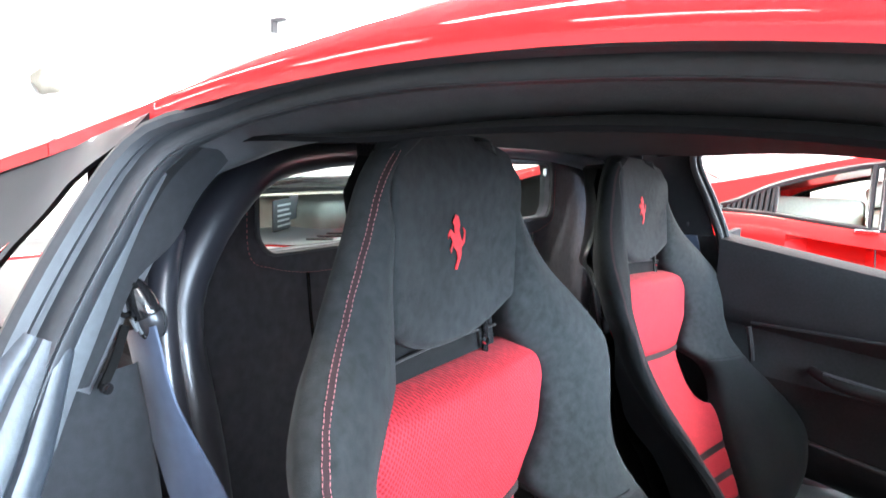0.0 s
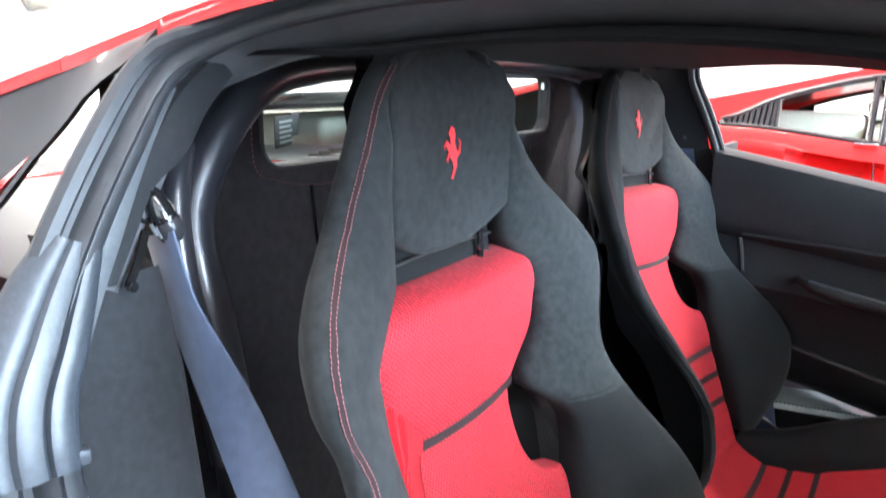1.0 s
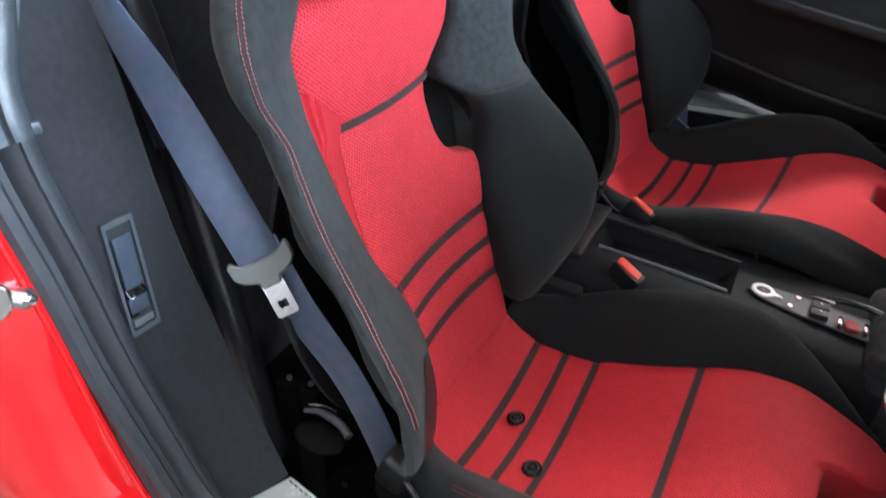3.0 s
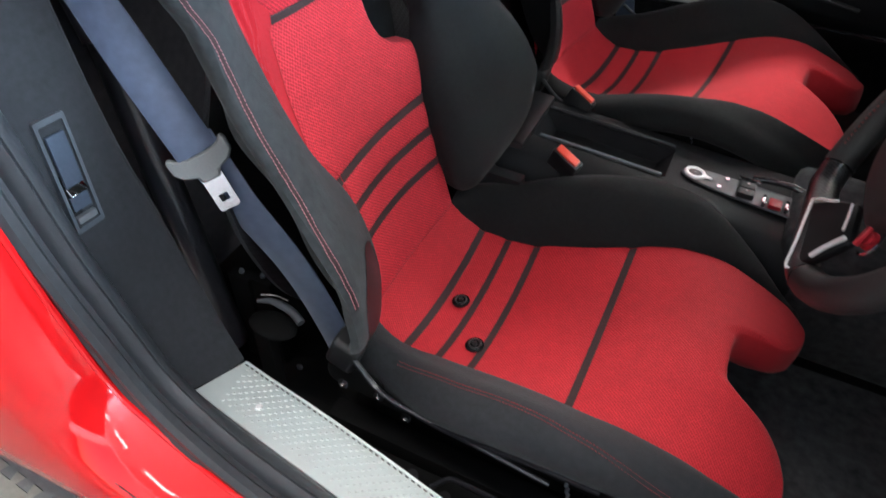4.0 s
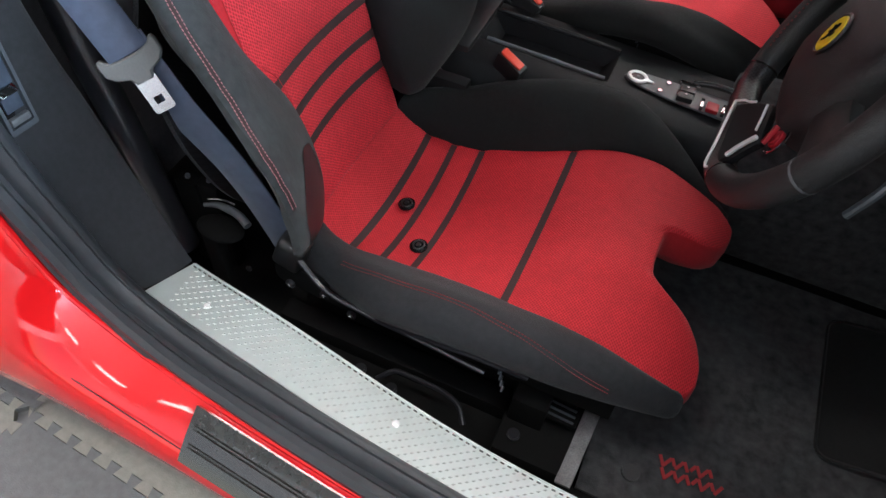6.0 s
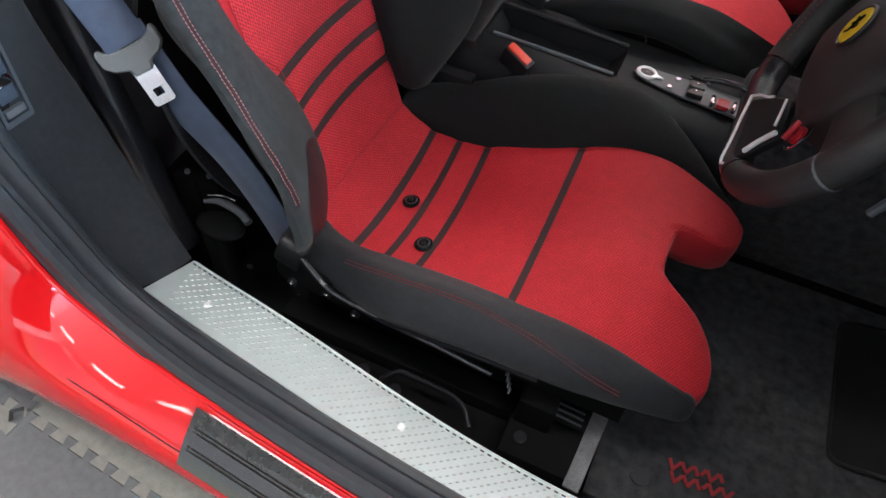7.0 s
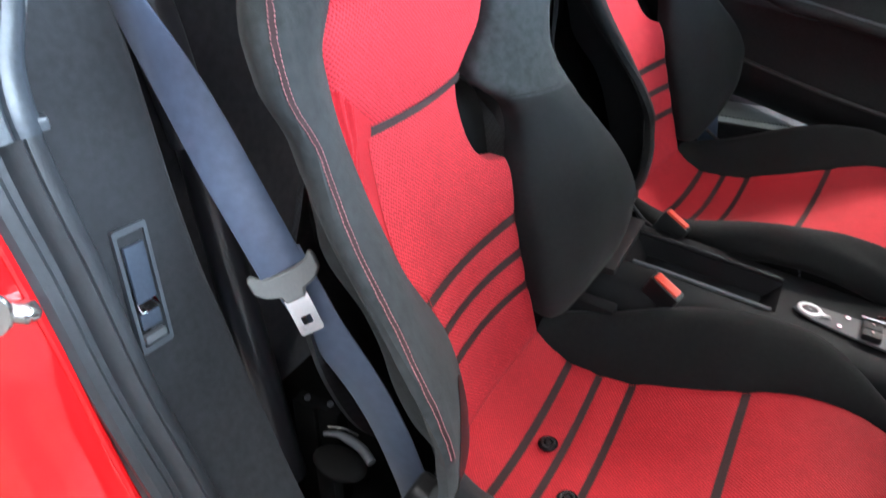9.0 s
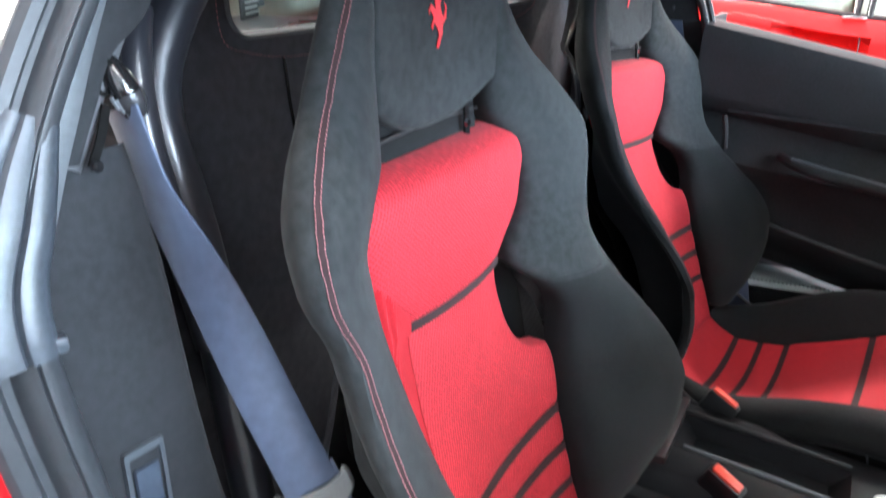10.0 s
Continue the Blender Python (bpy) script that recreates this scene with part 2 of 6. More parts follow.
def spline(points, n, level=True):
    """n points evenly along a smooth line through the given points."""
    p = np.array(points, float)
    d = np.r_[0, np.cumsum(np.linalg.norm(np.diff(p, axis=0), axis=1))]
    fs = [curve(*zip(d, p[:, i]), level=level) for i in range(p.shape[1])]
    return [tuple(f(s) for f in fs) for s in np.linspace(0, d[-1], n)]


def grid(bm, rows, close_u=False, close_v=False):
    vs = [[bm.verts.new(p) for p in r] for r in rows]
    nu, nv = len(vs), len(vs[0])
    for i in range(nu if close_u else nu - 1):
        for j in range(nv if close_v else nv - 1):
            q = (vs[i][j], vs[(i + 1) % nu][j], vs[(i + 1) % nu][(j + 1) % nv], vs[i][(j + 1) % nv])
            if len({v.co.to_tuple(6) for v in q}) > 2:
                bm.faces.new(q)
    return vs


def sheet(rows, thick=0.0, away=(0, 0, -1)):
    """A sheet of quads; thick gives it a back and edges, towards away."""
    bm = bmesh.new()
    a = grid(bm, rows)
    if thick:
        w = Vector(away) * thick
        b = grid(bm, [[tuple(Vector(p) + w) for p in r] for r in rows])
        loop = lambda g: [g[0][j] for j in range(len(g[0]))] + [g[i][-1] for i in range(1, len(g))] + [g[-1][j] for j in range(len(g[0]) - 2, -1, -1)] + [g[i][0] for i in range(len(g) - 2, 0, -1)]
        la, lb = loop(a), loop(b)
        for i in range(len(la)):
            bm.faces.new((la[i], la[(i + 1) % len(la)], lb[(i + 1) % len(lb)], lb[i]))
    return bm


def edge_steps(n, fine=0.06):
    """0 to 1, closer together towards both ends."""
    inner = [fine + (1 - 2 * fine) * i / (n - 1) for i in range(n)]
    lip = [0, fine * 0.08, fine * 0.25, fine * 0.55]
    return lip + inner + [1 - a for a in reversed(lip)]


def pillow(surface, nu, nv, roll, back, fine=0.06, skirt=0.02):
    """A cushion with rounded borders over surface(u, v), its edge rolled towards back."""
    us, vs = edge_steps(nu, fine), edge_steps(nv, fine)
    w = Vector(back)

    def fall(a):
        e = min(a, 1 - a) / fine
        return 0.0 if e >= 1 else 1 - math.sqrt(max(0.0, 1 - (1 - e) ** 2))

    rows = []
    for u in us:
        rows.append([tuple(Vector(surface(u, v)) + w * roll * min(1.0, fall(u) + fall(v))) for v in vs])
    bm = sheet(rows, skirt, back)
    return bm


def tube(points, radius, sides=10, n=0, caps=True):
    pts = [Vector(p) for p in (spline(points, n) if n else points)]
    bm = bmesh.new()
    rows = []
    side = None
    for i, p in enumerate(pts):
        t = (pts[min(i + 1, len(pts) - 1)] - pts[max(i - 1, 0)]).normalized()
        if side is None:
            side = t.cross(Vector((0.3, 0.5, 0.8))).normalized()
        side = (side - t * side.dot(t)).normalized()
        up = t.cross(side)
        r = radius(i / (len(pts) - 1)) if callable(radius) else radius
        rows.append([tuple(p + (side * math.cos(a) + up * math.sin(a)) * r) for a in [2 * math.pi * k / sides for k in range(sides)]])
    vs = grid(bm, rows, close_v=True)
    if caps:
        bm.faces.new(vs[0]), bm.faces.new(vs[-1])
    return bm


def sweep(points, ups, profile, n, widths=None):
    """Carries a profile (across, up) along a line; ups gives the facing of the surface at each key."""
    pts = [Vector(p) for p in spline(points, n)]
    d = np.r_[0, np.cumsum([(Vector(b) - Vector(a)).length for a, b in zip(points, points[1:])])]
    s = np.linspace(0, d[-1], n)
    bm = bmesh.new()
    rows = []
    for i, p in enumerate(pts):
        t = (pts[min(i + 1, n - 1)] - pts[max(i - 1, 0)]).normalized()
        u = Vector([np.interp(s[i], d, [q[k] for q in ups]) for k in range(3)])
        u = (u - t * u.dot(t)).normalized()
        a = u.cross(t)
        k = np.interp(s[i], d, widths) if widths else 1.0
        rows.append([tuple(p + a * (x * k) + u * (y * k)) for x, y in profile])
    grid(bm, rows)
    return bm


def box(x0, x1, y0, y1, z0, z1, bevel=0.004, segments=2):
    bm = bmesh.new()
    bmesh.ops.create_cube(bm, size=1, matrix=Matrix.Translation(((x0 + x1) / 2, (y0 + y1) / 2, (z0 + z1) / 2)) @ Matrix.Diagonal((x1 - x0, y1 - y0, z1 - z0, 1)))
    if bevel:
        bmesh.ops.bevel(bm, geom=bm.edges[:], offset=bevel, segments=segments, affect="EDGES", profile=0.6)
    return bm


def placed(bm, m):
    bmesh.ops.transform(bm, matrix=m, verts=bm.verts)
    return bm


def disc(radius, height, sides=20, bevel=0.0):
    bm = bmesh.new()
    bmesh.ops.create_cone(bm, cap_ends=True, segments=sides, radius1=radius, radius2=radius, depth=height)
    if bevel:
        bmesh.ops.bevel(bm, geom=[e for e in bm.edges if abs(e.verts[0].co.z - e.verts[1].co.z) < 1e-6], offset=bevel, segments=2, affect="EDGES")
    return bm


def plate(outline, thick, bevel=0.0):
    """A flat plate with the given outline in x and y."""
    bm = bmesh.new()
    vs = [bm.verts.new((x, y, 0)) for x, y in outline]
    f = bm.faces.new(vs)
    r = bmesh.ops.extrude_face_region(bm, geom=[f])
    bmesh.ops.translate(bm, vec=(0, 0, thick), verts=[v for v in r["geom"] if isinstance(v, bmesh.types.BMVert)])
    if bevel:
        bmesh.ops.bevel(bm, geom=bm.edges[:], offset=bevel, segments=1, affect="EDGES")
    return bm


def ring_plate(outer, inner, thick):
    """A flat plate with a hole; both outlines have the same number of points."""
    bm = bmesh.new()
    n = len(outer)
    rows = [[(x, y, z) for x, y in o] for o, z in ((outer, 0), (outer, thick), (inner, thick), (inner, 0))]
    grid(bm, rows, close_u=True, close_v=True)
    return bm


def rounded(w, h, r, per=5, cx=0.0, cy=0.0):
    pts = []
    for k, (sx, sy) in enumerate(((1, 1), (-1, 1), (-1, -1), (1, -1))):
        for i in range(per):
            a = math.pi / 2 * (k + i / (per - 1))
            pts.append((cx + sx * (w / 2 - r) + r * math.cos(a), cy + sy * (h / 2 - r) + r * math.sin(a)))
    return pts


def axes(origin, x, y):
    """A pose with its x along x, and its z across x and y."""
    x = Vector(x).normalized()
    z = x.cross(Vector(y)).normalized()
    y = z.cross(x)
    return Matrix.Translation(origin) @ Matrix((x, y, z)).transposed().to_4x4()


def dashes(points, ups, length, gap, width):
    """A row of stitches along a line of points."""
    bm = bmesh.new()
    pts = [Vector(p) for p in points]
    d = np.r_[0, np.cumsum([(b - a).length for a, b in zip(pts, pts[1:])])]
    s = 0.0
    while s + length < d[-1]:
        ends = [Vector([np.interp(q, d, [p[k] for p in pts]) for k in range(3)]) for q in (s, s + length)]
        u = Vector([np.interp(s, d, [q[k] for q in ups]) for k in range(3)]).normalized()
        t = (ends[1] - ends[0]).normalized()
        a = t.cross(u).normalized() * width / 2
        v = [bm.verts.new(e + o) for e in ends for o in (a - u * 0.001, a * 0.6 + u * width * 0.6, -a * 0.6 + u * width * 0.6, -a - u * 0.001)]
        for i in range(3):
            bm.faces.new((v[i], v[i + 1], v[i + 5], v[i + 4]))
        bm.faces.new(v[:4]), bm.faces.new(v[4:])
        s += length + gap
    return bm


# ---- garage ----
GROUND = 0.045
X0, X1, Y0, Y1, TOP = -9.0, 7.0, -6.0, 7.0, 3.6


def garage():
    for name, lims in (("wall_north", (X0, X1, Y1, Y1 + 0.2)), ("wall_west", (X0 - 0.2, X0, Y0, Y1 + 0.2)), ("wall_east", (X1, X1 + 0.2, 2.2, Y1 + 0.2))):
        tagged(part(name, box(*lims, GROUND - 0.1, TOP, 0.0), WHITE_WALL, None), "white painted garage wall in bright light", "wall", kind="structure")
    # the south wall has a wide open doorway
    for name, lims in (("wall_south", (X0, -5.0, Y0 - 0.2, Y0, GROUND - 0.1, TOP)), ("wall_south_pier", (2.0, X1, Y0 - 0.2, Y0, GROUND - 0.1, TOP)), ("wall_south_lintel", (-5.0, 2.0, Y0 - 0.2, Y0, 3.3, TOP))):
        tagged(part(name, box(*lims, 0.0), WHITE_WALL, None), "white painted garage wall beside the open doorway", "wall", kind="structure")
    for name, lims in (("wall_east_pier", (X1, X1 + 0.2, Y0 - 0.2, -5.2, GROUND - 0.1, TOP)), ("wall_east_lintel", (X1, X1 + 0.2, -5.2, 2.2, 3.3, TOP))):
        tagged(part(name, box(*lims, 0.0), WHITE_WALL, None), "white painted garage wall beside the open doorway", "wall", kind="structure")
    tagged(part("ceiling", box(X0 - 0.2, X1 + 0.2, Y0 - 0.2, Y1 + 0.2, TOP, TOP + 0.15, 0.0), WHITE_WALL, None), "plain white garage ceiling", "ceiling", kind="structure")
    bm = bmesh.new()
    bmesh.ops.create_grid(bm, x_segments=1, y_segments=1, size=400, matrix=Matrix.Translation((0, 0, GROUND - 0.12)))
    tagged(part("ground", bm, ASPHALT, None), "grey asphalt ground outside the garage", "ground", kind="structure")
    slab = part("floor", box(X0, X1, Y0, Y1, GROUND - 0.11, GROUND - 0.014, 0.0), TILE_DARK, None)
    tagged(slab, "grey interlocking rubber tile garage floor", "floor", kind="structure")
    return slab


def ceiling_light(x, y, watts):
    t = thing("ceiling_light", (x, y, TOP), "long white fluorescent ceiling light, switched on", "lamp", "ceiling lights")
    part("housing", box(x - 0.8, x + 0.8, y - 0.16, y + 0.16, TOP - 0.06, TOP, 0.01), WHITE_WALL, t)
    part("diffuser", box(x - 0.77, x + 0.77, y - 0.13, y + 0.13, TOP - 0.075, TOP - 0.062, 0.004), LAMP_GLOW, t, "glowing white diffuser")
    area_lamp("strip_lamp", pose(x, y, TOP - 0.085), 1.5, 0.24, watts, (1.0, 0.97, 0.93))


FLOOR = garage()
for ly, watts in ((-4.2, 14), (-1.35, 42), (2.6, 160), (5.6, 210)):
    for lx in (-6.5, -3.6, -0.7, 2.2, 5.1):
        ceiling_light(lx, ly, watts)

# ---- the sports car's body ----
CAR = thing("sports_car", (0.2, 0, GROUND), "red two-seat sports car with its driver's door open", "car")
rail_z = curve((-0.9, 1.02), (-0.6, 1.09), (-0.366, 1.158), (-0.136, 1.209), (-0.04, 1.227), (0.065, 1.24), (0.215, 1.247), (0.354, 1.239), (0.6, 1.19), (0.9, 1.07))


crown = curve((-0.30, 0.20), (-0.15, 0.28), (0.0, 0.62), (0.2, 0.95), (0.75, 1.05))


def roof_section(x, lift=0.0, wide=0.632):
    z = rail_z(x) + lift
    f = crown(x)
    half = [(wide, 0.0), (wide - 0.003, 0.008), (wide - 0.010, 0.018), (wide - 0.025, 0.029), (wide - 0.052, 0.039), (wide - 0.10, 0.047), (0.40, 0.055), (0.2, 0.060), (0.0, 0.061)]
    half = [(w, h * f) for w, h in half]
    return [(x, -w, z + h) for w, h in half] + [(x, w, z + h) for w, h in reversed(half[:-1])]


part("roof", sheet([roof_section(x) for x in np.linspace(-0.26, 0.72, 30)], 0.012, (0, 0, -1)), RED_PAINT, CAR, "glossy red painted roof")


def headliner():
    rows = []
    for x in np.linspace(-0.15, 0.70, 26):
        k = min(1.0, max(0.0, (0.06 - x) / 0.2))
        z = rail_z(x) + 0.022 * k * k * (3 - 2 * k)
        rows.append([(x, y, z - 0.034 + 0.03 * min(1, crown(x)) * (1 - (y / 0.52) ** 2) - 0.012 * max(0.0, (-0.40 - y) / 0.16) ** 2) for y in np.linspace(-0.56, 0.575, 19)])
    return sheet(rows, 0.004, (0, 0, 1))


part("rear_lining", sheet([roof_section(x, -0.017, 0.61) for x in np.linspace(-0.255, -0.14, 8)], 0.002, (0, 0, -1)), HEADLINER, CAR, "black lining under the rear of the roof")
part("headliner", headliner(), HEADLINER, CAR, "black suede headliner")
TRIM = [(-0.126, -0.694, 1.006), (-0.128, -0.655, 1.075), (-0.13, -0.621, 1.127), (-0.13, -0.580, 1.172), (-0.105, -0.557, 1.192), (-0.04, -0.550, 1.208), (0.065, -0.548, 1.219), (0.215, -0.546, 1.227), (0.354, -0.545, 1.219), (0.72, -0.55, 1.12)]
TRIM_UP = [(1, -0.3, 0), (1, -0.35, 0), (1, -0.4, -0.1), (0.9, -0.45, -0.35), (0.6, -0.5, -0.7), (0.2, -0.5, -0.85)] + [(0, -0.5, -0.87)] * 4
TRIM_HALF = [0.020, 0.024, 0.026, 0.030, 0.042, 0.050, 0.050, 0.050, 0.050, 0.050]
BULGE = [(-1.1, -0.25), (-1.0, 0.0), (-0.85, 0.14), (-0.55, 0.24), (-0.1, 0.25), (0.35, 0.20), (0.7, 0.10), (0.95, -0.05), (1.05, -0.3)]
part("door_frame_trim", sweep(TRIM, TRIM_UP, [(-a * (0.78 if a < 0 else 0.80), b) for a, b in BULGE], 90, TRIM_HALF), TRIM_PAD, CAR, "padded dark grey trim round the door opening")
path = [(x, 0.615, rail_z(x) - 0.002) for x in np.linspace(-0.06, 0.74, 10)]
part("roof_rail_trim", sweep(path, [(0, 0.5, -0.87)] * 10, [(0.06 * a, 0.06 * b) for a, b in BULGE], 40), HEADLINER, CAR, "padded dark grey roof rail trim")

# door opening of the driver's side: rubber seal from the sill up the pillar and along the roof
SEAL = [(1.15, -0.845, 0.40), (0.8, -0.845, 0.40), (0.474, -0.826, 0.398), (0.29, -0.806, 0.398), (0.12, -0.782, 0.402), (0.02, -0.767, 0.436), (-0.03, -0.763, 0.53), (-0.06, -0.766, 0.64), (-0.075, -0.770, 0.76), (-0.088, -0.777, 0.88), (-0.098, -0.766, 0.96), (-0.106, -0.735, 1.03), (-0.106, -0.679, 1.124), (-0.100, -0.634, 1.184), (-0.05, -0.610, 1.207), (0.065, -0.606, 1.228), (0.215, -0.604, 1.233), (0.354, -0.600, 1.226), (0.72, -0.606, 1.13)]
SEAL_UP = [(0, 0, 1)] * 4 + [(0.15, 0, 1), (0.8, 0, 0.6), (1, -0.1, 0.35), (1, -0.15, 0.15), (1, -0.2, 0.1), (1, -0.25, 0), (1, -0.3, 0), (1, -0.35, 0), (1, -0.4, -0.1), (0.7, -0.5, -0.5), (0.2, -0.6, -0.8), (0, -0.6, -0.8), (0, -0.6, -0.8), (0, -0.6, -0.8), (0, -0.6, -0.8)]
LIP = [(-0.031, -0.004), (-0.031, 0.005), (-0.024, 0.011), (-0.014, 0.010), (-0.010, 0.002), (-0.004, 0.001), (0.000, 0.009), (0.006, 0.0155), (0.0105, 0.0175), (0.0120, 0.0150), (0.0135, 0.0175), (0.018, 0.017), (0.026, 0.011), (0.030, 0.0), (0.030, -0.006)]


SEAL_WIDE = [1.0] * 10 + [0.95, 0.76, 0.72, 0.62, 0.44, 0.5, 0.5, 0.5, 0.5]
part("door_seal", sweep(SEAL, SEAL_UP, [(-a, b) for a, b in LIP], 150, SEAL_WIDE), RUBBER, CAR, "black rubber door seal with two lips")
part("seal_base", sweep(SEAL[:9], SEAL_UP[:9], [(-0.033, -0.016), (-0.029, -0.009), (0.029, -0.009), (0.033, -0.016)], 80), RUBBER, CAR, "black rubber carrier under the door seal")
FAR_SEAL = [(0.72, 0.67, 1.15), (0.354, 0.69, 1.245), (0.1, 0.70, 1.242), (0.0, 0.704, 1.228), (-0.008, 0.705, 1.20), (0.03, 0.712, 1.10), (0.062, 0.716, 1.02), (0.075, 0.73, 0.9), (0.08, 0.75, 0.6)]
FAR_UP = [(0, -0.5, -0.85)] * 3 + [(0.5, -0.6, -0.6)] + [(0.6, -0.8, 0)] * 5
part("door_seal", sweep(FAR_SEAL, FAR_UP, [(-a, b) for a, b in LIP], 80, [0.5, 0.5, 0.5, 0.45, 0.45, 0.5, 0.5, 0.5, 0.5]), RUBBER, CAR, "grey rubber door seal in the light")
COVER_LINE = [(-0.085, -0.787, 0.897), (-0.088, -0.786, 0.915), (-0.094, -0.779, 0.95), (-0.100, -0.758, 0.99), (-0.104, -0.741, 1.02), (-0.105, -0.722, 1.052)]
COVER_FORM = [(-0.038, -0.004), (-0.037, 0.009), (-0.031, 0.0160), (-0.023, 0.0195), (-0.017, 0.0185), (-0.0145, 0.0135), (-0.012, 0.0180), (-0.004, 0.0205), (0.004, 0.0195), (0.008, 0.0145), (0.012, 0.0165), (0.022, 0.0150), (0.030, 0.0095), (0.035, 0.004), (0.037, -0.006)]
COVER = part("seal_cover", sweep(COVER_LINE, [(1, -0.25, 0), (1, -0.3, 0), (1, -0.32, 0), (1, -0.35, 0), (1, -0.35, 0), (1, -0.37, 0)], COVER_FORM, 30, [1.0, 1.0, 0.98, 0.90, 0.78, 0.55]), SEAL_COVER, CAR, "pale grey moulded seal joint cover")
part("cover_clip", placed(box(-0.006, 0.006, -0.010, 0.010, -0.006, 0.006, 0.003), pose(-0.072, -0.757, 0.904, 0, 0, -20)), SEAL_COVER, COVER, "small moulded clip of the cover")
part("seal_flange", sweep([(-0.108, -0.732, 0.980), (-0.112, -0.718, 1.006), (-0.113, -0.697, 1.047), (-0.113, -0.676, 1.088), (-0.112, -0.652, 1.132), (-0.110, -0.630, 1.167)], [(1, -0.3, 0)] * 6, [(-0.017, -0.004), (-0.016, 0.001), (-0.008, 0.003), (0.0, 0.0035), (0.008, 0.003), (0.016, 0.001), (0.017, -0.004)], 40, [1.0, 1.0, 0.95, 0.85, 0.75, 0.65]), FLANGE_GREY, CAR, "pale grey inner flange of the door seal")


def upper_cover():
    """Stiff suede cover over the top of the pillar, its lower corner standing proud."""
    outer = spline([(-0.700, 1.009), (-0.686, 1.039), (-0.665, 1.081), (-0.640, 1.122), (-0.612, 1.160), (-0.584, 1.183)], 24)
    inner = spline([(-0.684, 1.007), (-0.662, 1.047), (-0.643, 1.081), (-0.610, 1.106), (-0.585, 1.142), (-0.548, 1.180)], 24)
    rows = []
    for k, (a, b) in enumerate(zip(outer, inner)):
        sink = -0.004 * (k / 23) ** 2
        rows.append([(-0.117 - sink + 0.003 * math.sin(math.pi * t) - (0.004 if t in (0, 1) else 0), a[0] + (b[0] - a[0]) * t, a[1] + (b[1] - a[1]) * t) for t in (0, 0.04, 0.25, 0.5, 0.75, 0.96, 1)])
    return sheet(rows, 0.007, (-1, 0, 0))


part("upper_pillar_cover", upper_cover(), SUEDE_TRIM, CAR, "dark grey suede cover at the top of the pillar")

# painted jamb and sill outside the seal, then the body side
JAMB = [(1.15, -0.878, 0.392), (0.8, -0.876, 0.392), (0.422, -0.850, 0.390), (0.198, -0.826, 0.390), (0.067, -0.806, 0.394), (-0.02, -0.799, 0.45), (-0.06, -0.797, 0.56), (-0.072, -0.802, 0.70), (-0.085, -0.808, 0.82), (-0.10, -0.810, 0.90), (-0.115, -0.795, 0.985)]
BROW = [(1.15, -0.945, 0.335), (0.8, -0.94, 0.335), (0.422, -0.918, 0.330), (0.198, -0.898, 0.330), (0.067, -0.888, 0.335), (-0.06, -0.886, 0.39), (-0.13, -0.890, 0.53), (-0.17, -0.900, 0.69), (-0.20, -0.905, 0.81), (-0.22, -0.900, 0.895), (-0.25, -0.870, 0.965)]
SKIRT = [(1.15, -0.90, 0.20), (0.8, -0.895, 0.20), (0.422, -0.882, 0.21), (0.198, -0.874, 0.215), (0.067, -0.870, 0.22), (-0.12, -0.868, 0.22), (-0.34, -0.90, 0.30), (-0.55, -0.95, 0.60), (-0.62, -0.965, 0.76), (-0.65, -0.955, 0.86), (-0.66, -0.92, 0.94)]


def body_side(points_a, points_b, points_c, n=60):
    a, b, c = spline(points_a, n), spline(points_b, n), spline(points_c, n)
    rows = []
    for p, q, r in zip(a, b, c):
        p, q, r = Vector(p), Vector(q), Vector(r)
        out = ((q - p).normalized() + (q - r).normalized()) * 0.005
        row = [tuple(p.lerp(q, t) + out * math.sin(math.pi * t) * 0.6) for t in np.linspace(0, 0.92, 7)]
        c = q * 2 - (p + r) / 2
        bend = [p * (1 - t) ** 2 + c * 2 * t * (1 - t) + r * t * t for t in np.linspace(0, 1, 18)]
        row += [tuple(q + out * 0.3)] + [tuple(q.lerp(r, t) + out * 0.5 * math.sin(math.pi * t)) for t in np.linspace(0.06, 1, 10)]
        rows.append([tuple(Vector(e).lerp(b, 0.6)) for e, b in zip(row, bend)])
    return sheet(rows)


part("quarter_panel", body_side(JAMB, BROW, SKIRT), RED_PAINT, CAR, "glossy red painted sill and rear quarter")
FAR_SIDE = [[(x, 0.20 - y, z) for x, y, z in line] for line in (JAMB, BROW, SKIRT)]
part("quarter_panel", body_side(*FAR_SIDE), RED_PAINT, CAR, "glossy red painted sill and rear quarter")


def step_plate():
    rows = []
    top, low = spline(JAMB[1:4], 90), spline(BROW[1:4], 90)
    for p, q in zip(top, low):
        if p[0] < 0.180:
            continue
        p, q = Vector(p), Vector(q)
        row = []
        far = min(1.0, max(0.0, (p.x - 0.180) / 0.012))
        trim = 0.12 * (1 - math.sqrt(max(0.0, 1 - (1 - far) ** 2)))
        for t in np.linspace(0.10 + trim, 0.90 - trim * 0.4, 60):
            groove = 0.003 if min(abs(t - 0.34), abs(t - 0.39), abs(t - 0.60), abs(t - 0.65)) < 0.010 and p.x > 0.205 else 0.0
            row.append(tuple(p.lerp(q, t) + Vector((0, -0.5, 0.87)) * (0.013 - groove + 0.004 * math.sin(math.pi * min(t, 1)))))
        rows.append(row)
    return sheet(rows, 0.008, (0, 0.5, -0.87))


gap = [tuple(Vector(p).lerp(Vector(q), 0.74) + Vector((0, -0.006, 0.008))) for p, q in zip(spline(JAMB, 60), spline(BROW, 60)) if -0.16 < q[0] < 0.20 and q[2] < 0.6]
